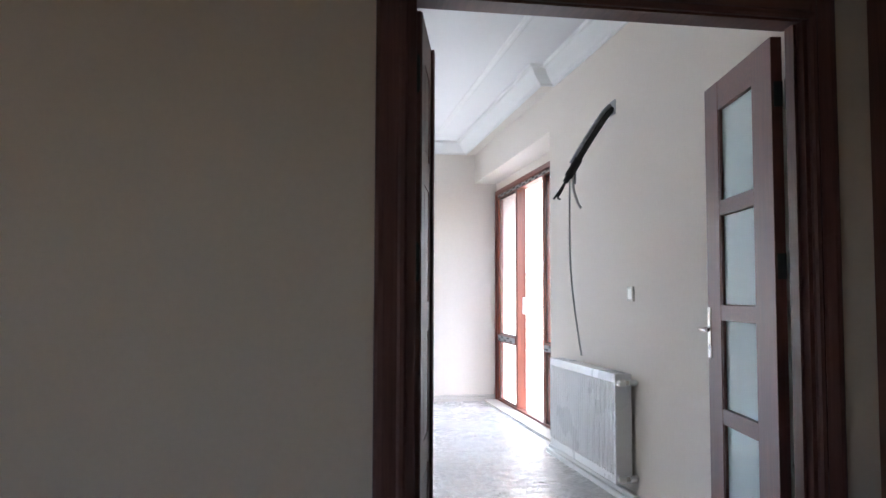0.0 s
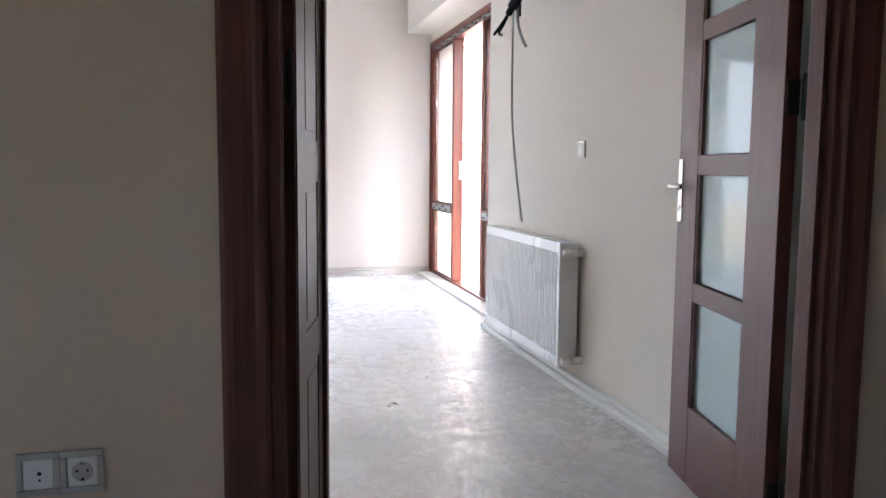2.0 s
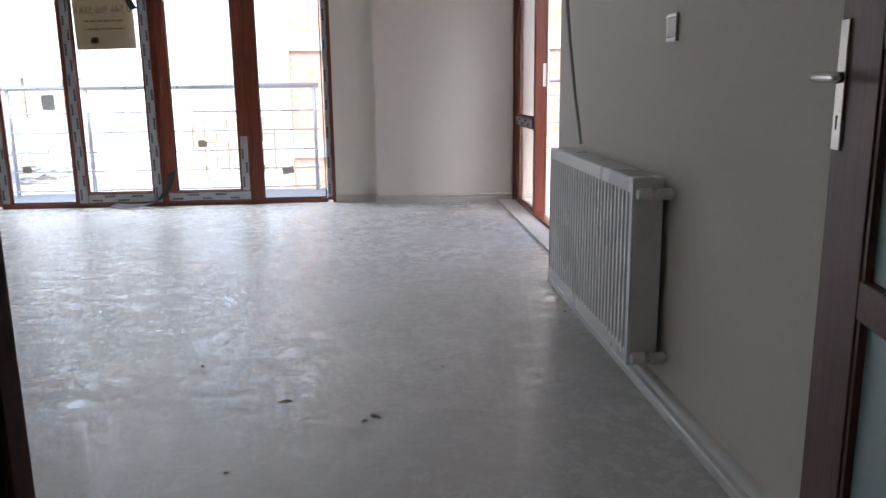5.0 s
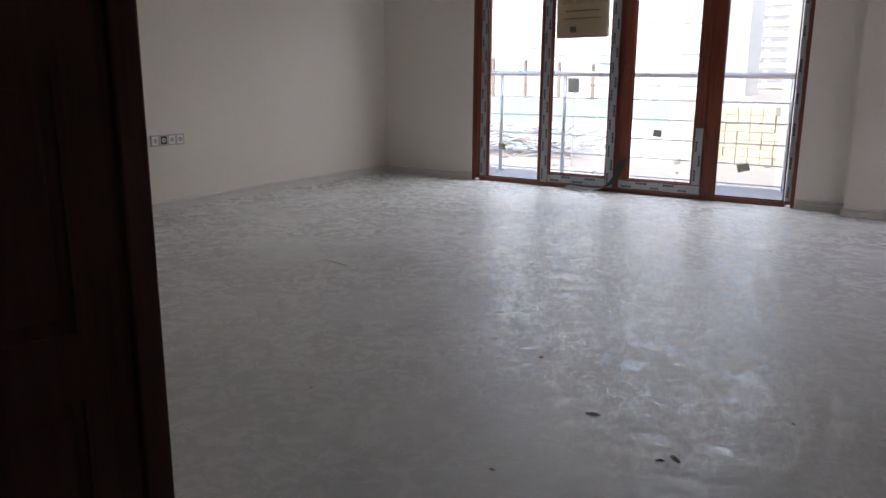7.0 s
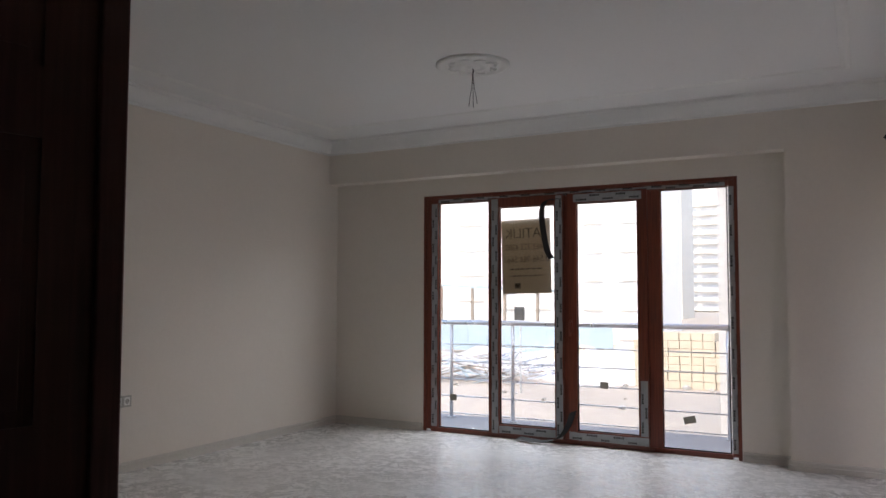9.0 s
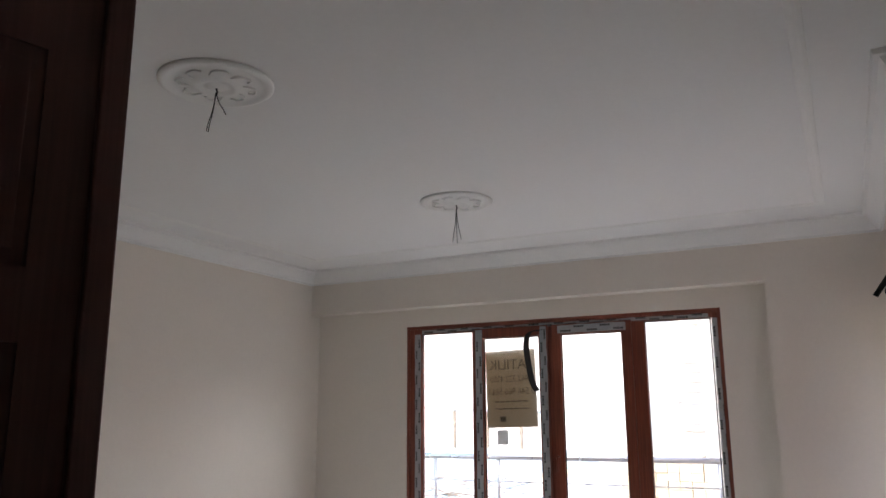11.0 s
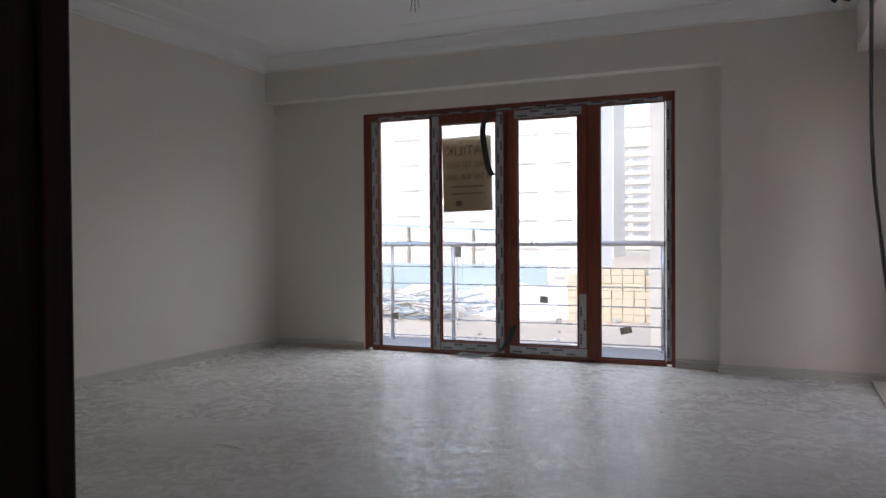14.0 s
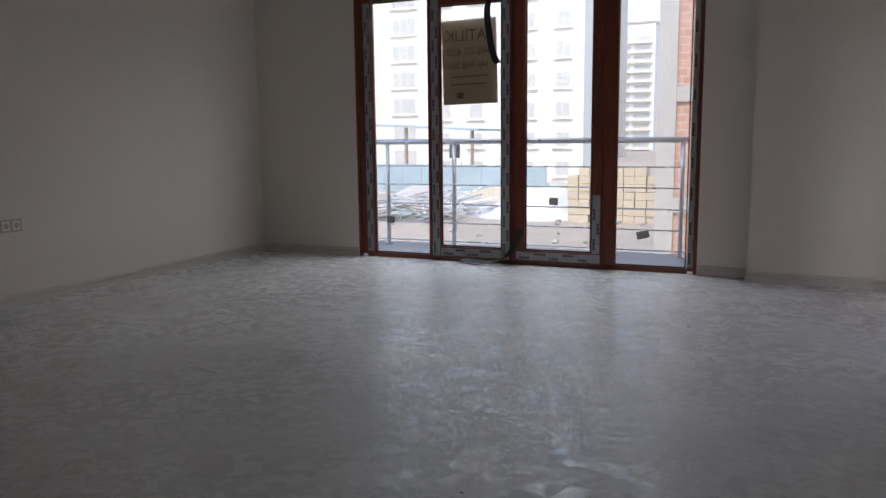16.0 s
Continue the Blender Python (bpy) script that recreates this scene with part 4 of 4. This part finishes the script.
# ---------------- crumbs and chips on the floor ----------------
rnd = random.Random(9)
M_CHIP = material("dried_plaster", (0.30, 0.28, 0.25), 0.9, vary=0.2, bump=0)
for x, y, s in ((-0.945, -0.017, 0.05), (-1.244, 0.135, 0.055), (-2.137, -0.189, 0.02), (-0.085, 1.051, 0.025), (-0.98, -0.05, 0.03), (-1.6, 0.5, 0.02), (-0.7, 0.4, 0.018),
                (-3.3, 2.2, 0.02), (-1.2, 2.9, 0.02), (-0.6, 3.4, 0.02), (-2.0, 1.6, 0.018), (-1.35, -0.35, 0.018), (-2.6, -0.5, 0.02), (-3.9, 1.3, 0.02), (-0.45, 2.3, 0.016)):
    bm = bmesh.new()
    s *= 0.6
    ring_ = [bm.verts.new((s * rnd.uniform(0.6, 1.1) * math.cos(k * 0.9), s * 0.5 * rnd.uniform(0.5, 1.1) * math.sin(k * 0.9), 0.0)) for k in range(7)]
    top = bm.verts.new((0, 0, 0.004 + s * 0.08))
    for k in range(7):
        bm.faces.new((ring_[k], ring_[(k + 1) % 7], top))
    bm.faces.new(ring_[::-1])
    c = part("plaster_chip", bm, M_CHIP)
    c.matrix_basis = pose(x, y, 0.0005, 0, 0, rnd.uniform(0, 180))
    tagged(c, "small dark chip of dried plaster on the floor", "chip", "floor chips")
ribbon("straw", [(-3.10, 1.20, 0.003), (-3.16, 1.215, 0.004), (-3.30, 1.235, 0.003)], (0.0, 0.006, 0.0), M_LABEL, "thin dark splinter lying on the floor", "splinter")

# ---------------- balconies ----------------
tagged(part("balcony_slab", box(-5.8, -1.40, 4.92, 5.90, -0.22, -0.03, 0.01), M_BALC), "pale tiled balcony floor outside the window", "balcony", kind="structure")
tagged(part("side_balcony_slab", box(0.55, 2.2, 1.3, 5.90, -0.22, -0.03, 0.01), M_BALC), "pale balcony floor outside the side door", "balcony", kind="structure")
tagged(part("parapet", box(0.56, 2.2, 5.70, 5.82, -0.03, 0.48, 0.008), M_PARAPET), "low white plastered balcony parapet", "parapet", kind="structure")
tagged(part("parapet_side", box(2.05, 2.2, 1.3, 5.70, -0.03, 0.48, 0.008), M_PARAPET), "low white plastered balcony side parapet", "parapet", kind="structure")


def railing(m, length, posts, rails, base, top, label):
    r = thing("balcony_railing", m, label, "railing", "balcony railings")
    part("handrail", cyl((0, 0, top), (length, 0, top), 0.027), M_STEEL, r, smooth=True)
    for x in posts:
        p = part("post", cyl((x, 0, base), (x, 0, top - 0.02), 0.02), M_STEEL, r, smooth=True)
        part("base_flange", cyl((x, 0, base), (x, 0, base + 0.012), 0.045), M_STEEL, p)
    for z in rails:
        part("rail", cyl((0, -0.012, z), (length, -0.012, z), 0.007, None, 10), M_STEEL, r, smooth=True)
    return r


railing(pose(-5.7, 5.72, 0), 4.17, (0.45, 1.153, 1.90, 4.12), (0.02, 0.21, 0.40, 0.595, 0.785), -0.03, 1.03, "stainless steel balcony railing with horizontal rails")
railing(pose(0.58, 5.76, 0), 1.55, (0.05, 0.5, 1.0, 1.5), (0.62, 0.76, 0.90), 0.48, 1.05, "stainless steel railing on a low parapet")

# ---------------- the building site and the street beyond ----------------
tagged(part("ground", box(-500, 400, 5.95, 900, -4.3, -4.0), M_GROUND), "pale bare soil of the building site", "ground", kind="structure")


def far_window(parent, x, y, z, w, h, sill=True, mat=None):
    f = part("window", box(x - w / 2 - 0.08, x + w / 2 + 0.08, y - 0.05, y + 0.02, z - 0.08, z + h + 0.08), M_FACADE2, parent)
    n = 2 if w < 2.4 else 3
    for i in range(n):
        a = x - w / 2 + i * w / n
        part("pane", box(a + 0.04, a + w / n - 0.04, y - 0.07, y - 0.051, z, z + h), mat or M_DARKPANE, f)
    if sill:
        part("sill", box(x - w / 2 - 0.35, x + w / 2 + 0.35, y - 0.28, y - 0.001, z - 0.34, z - 0.24), M_FACADE2, f)


def block(x0, x1, y, depth, top, storeys, pitch, first, cols, w, h, label, mat, balcony=False):
    b = thing("apartment_building", pose((x0 + x1) / 2, y, -4.0), label, "building", "apartment buildings")
    cx = (x0 + x1) / 2
    part("wall", box(x0 - cx, x1 - cx, 0, depth, 0, top + 4), mat, b)
    part("roof", box(x0 - cx - 0.5, x1 - cx + 0.5, -0.5, depth + 0.5, top + 4.005, top + 4.5), M_CONC, b)
    for s in range(storeys):
        z = first + 4 + s * pitch
        for c in cols:
            far_window(b, c - cx, 0, z, w, h)
            if balcony:
                bal = part("balcony", box(c - cx - w / 2 - 0.6, c - cx + w / 2 + 0.6, -1.3, -0.002, z - 0.6, z - 0.42), M_FACADE2, b)
                part("balustrade", box(c - cx - w / 2 - 0.6, c - cx + w / 2 + 0.6, -1.3, -1.24, z - 0.415, z + 0.35), M_FACADE2, bal)
        if balcony is None:
            part("floor_band", box(x0 - cx, x1 - cx, -0.12, -0.002, z - 0.95, z - 0.75), M_CONC, b)
    return b


block(-56, -39.6, 86, 14, 24, 8, 3.15, -2.2, (-51.5, -43.9), 3.0, 1.7, "tall white apartment block with balconied windows", M_FACADE)
block(-38.5, -20.2, 80, 16, 22, 8, 3.1, -3.0, (-36.0, -32.2, -26.2, -22.4), 1.5, 1.4, "white apartment block with pale rendered walls", M_FACADE)
block(-48, -36.5, 178, 14, 33, 11, 3.3, -3.0, (-45, -41.5, -38.2), 2.2, 2.0, "distant pale apartment tower with rows of windows", M_FACADE2)
block(-55.0, -40.5, 262, 12, 37, 12, 3.1, -3.0, (-51.0, -44.4), 5.0, 1.6, "distant pale apartment tower with stacked balconies", M_FACADE, True)
block(-100, -60, 120, 20, 26, 8, 3.2, -2.5, (-92, -84, -76, -67), 2.4, 1.6, "white apartment block at the edge of the site", M_FACADE)
block(-20, 30, 150, 20, 30, 9, 3.2, -2.5, (-12, -4, 4, 12, 20), 2.4, 1.6, "pale apartment block behind the unfinished building", M_FACADE2)

# unfinished neighbour: concrete frame with hollow-brick infill
nb = thing("unfinished_building", pose(0, 20, -4.0), "unfinished concrete frame building with red hollow-brick infill", "building")
NX = [-3.9, -0.4, 3.1, 6.6, 10.1, 13.6]
for x in NX:
    part("column", box(x, x + 0.48, -0.05, 0.5, 0, 16), M_CONC, nb)
for k in range(6):
    z = 0.5 + k * 2.92
    part("beam", box(NX[0] + 0.481, NX[-1] - 0.001, -0.03, 0.5, z + 2.48 - 2.92 + 0.04, z + 0.0), M_CONC, nb)
    for a, b in zip(NX, NX[1:]):
        part("brick_infill", box(a + 0.482, b - 0.002, 0.06, 0.30, z + 0.002, z + 2.518), M_BRICK, nb)
# Brick-faced wing added out of view to block sky light from the east.
part("unseen_wing", box(9.0, 20.0, -32, -0.06, 0, 15), M_CONC, nb)
for k in range(5):
    for y0 in range(-30, -2, 4):
        part("brick_infill", box(8.94, 8.998, y0, y0 + 3.55, k * 3.0 + 0.35, k * 3.0 + 2.95), M_BRICK, nb)
part("core", box(NX[0] + 0.1, NX[-1] + 0.4, 0.501, 12, 0, 16), M_CONC, nb)


def heap(name, x, y, rx, ry, h, mat, label, category, seed):
    """An uneven pile on the ground."""
    bm = bmesh.new()
    bmesh.ops.create_grid(bm, x_segments=26, y_segments=20, size=1.0)
    for v in bm.verts:
        d = math.hypot(v.co.x, v.co.y)
        up = max(0.0, 1 - d ** 2) * (0.75 + 0.5 * noise.noise(Vector((v.co.x * 2.3 + seed, v.co.y * 2.3, seed)))) + 0.06 * noise.noise(Vector((v.co.x * 9, v.co.y * 9, seed)))
        v.co = Vector((v.co.x * rx, v.co.y * ry, max(0.0, up) * h - 0.03))
    ob = part(name, bm, mat, smooth=True)
    ob.matrix_basis = pose(x, y, -4.0)
    return tagged(ob, label, category)


heap("tarpaulin_heap", -15.2, 48, 4.2, 4.5, 2.3, M_TARP, "heap of building material under a white tarpaulin", "heap", 3)
heap("rubble_heap", -24.5, 50, 5.5, 5, 1.8, M_CONC, "heap of grey rubble on the site", "heap", 8)
heap("sand_heap", -19, 62, 9, 5, 1.6, M_SAND, "low heap of yellow sand", "heap", 5)

# stacked yellow insulation blocks
stack = thing("block_stack", pose(-9.9, 44, -4.0), "stack of yellow building blocks on the site", "stack")
rnd = random.Random(2)
for k in range(7):
    for i in range(8):
        if k == 6 and i in (0, 7):
            continue
        x0 = -2.6 + i * 0.66 + rnd.uniform(-0.03, 0.03)
        bm = box(x0, x0 + 0.63, rnd.uniform(-0.06, 0.06), 1.5, k * 0.46 + 0.003, k * 0.46 + 0.45, 0.02)
        part("block", bm, M_SAND, stack)

# site hoarding of blue sheets on posts
hoard = thing("site_hoarding", pose(-30.5, 62, -4.0, 0, 0, -6), "blue-grey sheet metal hoarding round the site", "fence")
for i in range(12):
    part("sheet", box(-12 + i * 2.0, -10.02 + i * 2.0, 0.0, 0.05, 0.3, 2.7), M_SHEET, hoard)
    part("post", box(-12.04 + i * 2.0, -11.96 + i * 2.0, 0.06, 0.14, 0, 2.9), M_STEEL, hoard)
shed = thing("site_shed", pose(-35.5, 68, -4.0), "long open site shed with a dark sheet roof", "shed")
bmr = bmesh.new()
add_box(bmr, -9, 9, -3, 3, 6.1, 6.3, 0.0, pose(0, 0, 0, 0, 3, 0))
part("roof", bmr, M_SHEET, shed)
for x in (-8.5, -5, -1.6, 1.8, 5.2, 8.5):
    part("post", box(x - 0.12, x + 0.12, -2.6, -2.36, 0, 6.1 - x * 0.052), M_TIMBER, shed)

# loose timber, poles, rubble and scraps of sheeting on the site
pile = thing("timber_pile", pose(-22.5, 42, -4.0), "untidy pile of pale boards and formwork", "timber pile")
for i in range(60):
    L = rnd.uniform(1.6, 4.2)
    bm = box(-L / 2, L / 2, -0.09, 0.09, 0, 0.05)
    ob = part("board", bm, (M_TIMBER, M_TARP, M_SHEET, M_CONC)[i % 4], pile)
    ob.matrix_basis = pose(rnd.uniform(-3.4, 3.4), rnd.uniform(-1.5, 1.5), 0.05 + (i % 30) * 0.05, rnd.uniform(-6, 6), rnd.uniform(-16, 16), rnd.uniform(-70, 70))
pole = thing("site_pole", pose(-17.2, 38, -4.0), "thin steel pole with a dark meter box on the building site", "pole")
part("shaft", cyl((0, 0, 0), (0, 0, 4.75), 0.05, 0.04), M_STEEL, pole)
part("meter_box", box(-0.28, 0.28, -0.25, -0.051, 3.95, 4.7, 0.03), M_HINGE, pole, "dark grey meter box")
poles = thing("scaffold_poles", pose(-20.5, 46, -4.0), "heap of grey scaffold poles lying across one another", "scaffold poles")
for i in range(26):
    a, L = rnd.uniform(-0.9, 0.9), rnd.uniform(1.5, 3.2)
    x, y, z = rnd.uniform(-2.6, 2.6), rnd.uniform(-1.2, 1.2), 0.1 + rnd.uniform(0, 1.3)
    dx, dy = math.cos(a) * L / 2, math.sin(a) * L / 2
    part("pole", cyl((x - dx, y - dy, max(0.06, z - rnd.uniform(0, 0.7))), (x + dx, y + dy, z + rnd.uniform(0, 0.5)), 0.05, None, 8), M_STEEL, poles)
for k in range(34):
    x, y = rnd.uniform(-26, -7.5), rnd.uniform(34, 58)
    r = rnd.uniform(0.12, 0.34)
    bm = bmesh.new()
    bmesh.ops.create_icosphere(bm, subdivisions=2, radius=r)
    for v in bm.verts:
        v.co *= 0.75 + 0.5 * noise.noise(v.co * (2.2 / r) + Vector((k * 3.1, 0, 0)))
        v.co.z *= 0.6
    ob = part("stone", bm, M_CHIP if k % 2 else M_CONC)
    ob.matrix_basis = pose(x, y, -4.0 + r * 0.35, 0, 0, rnd.uniform(0, 360))
    tagged(ob, "rough grey stone lying on the bare ground", "stone", "site stones")
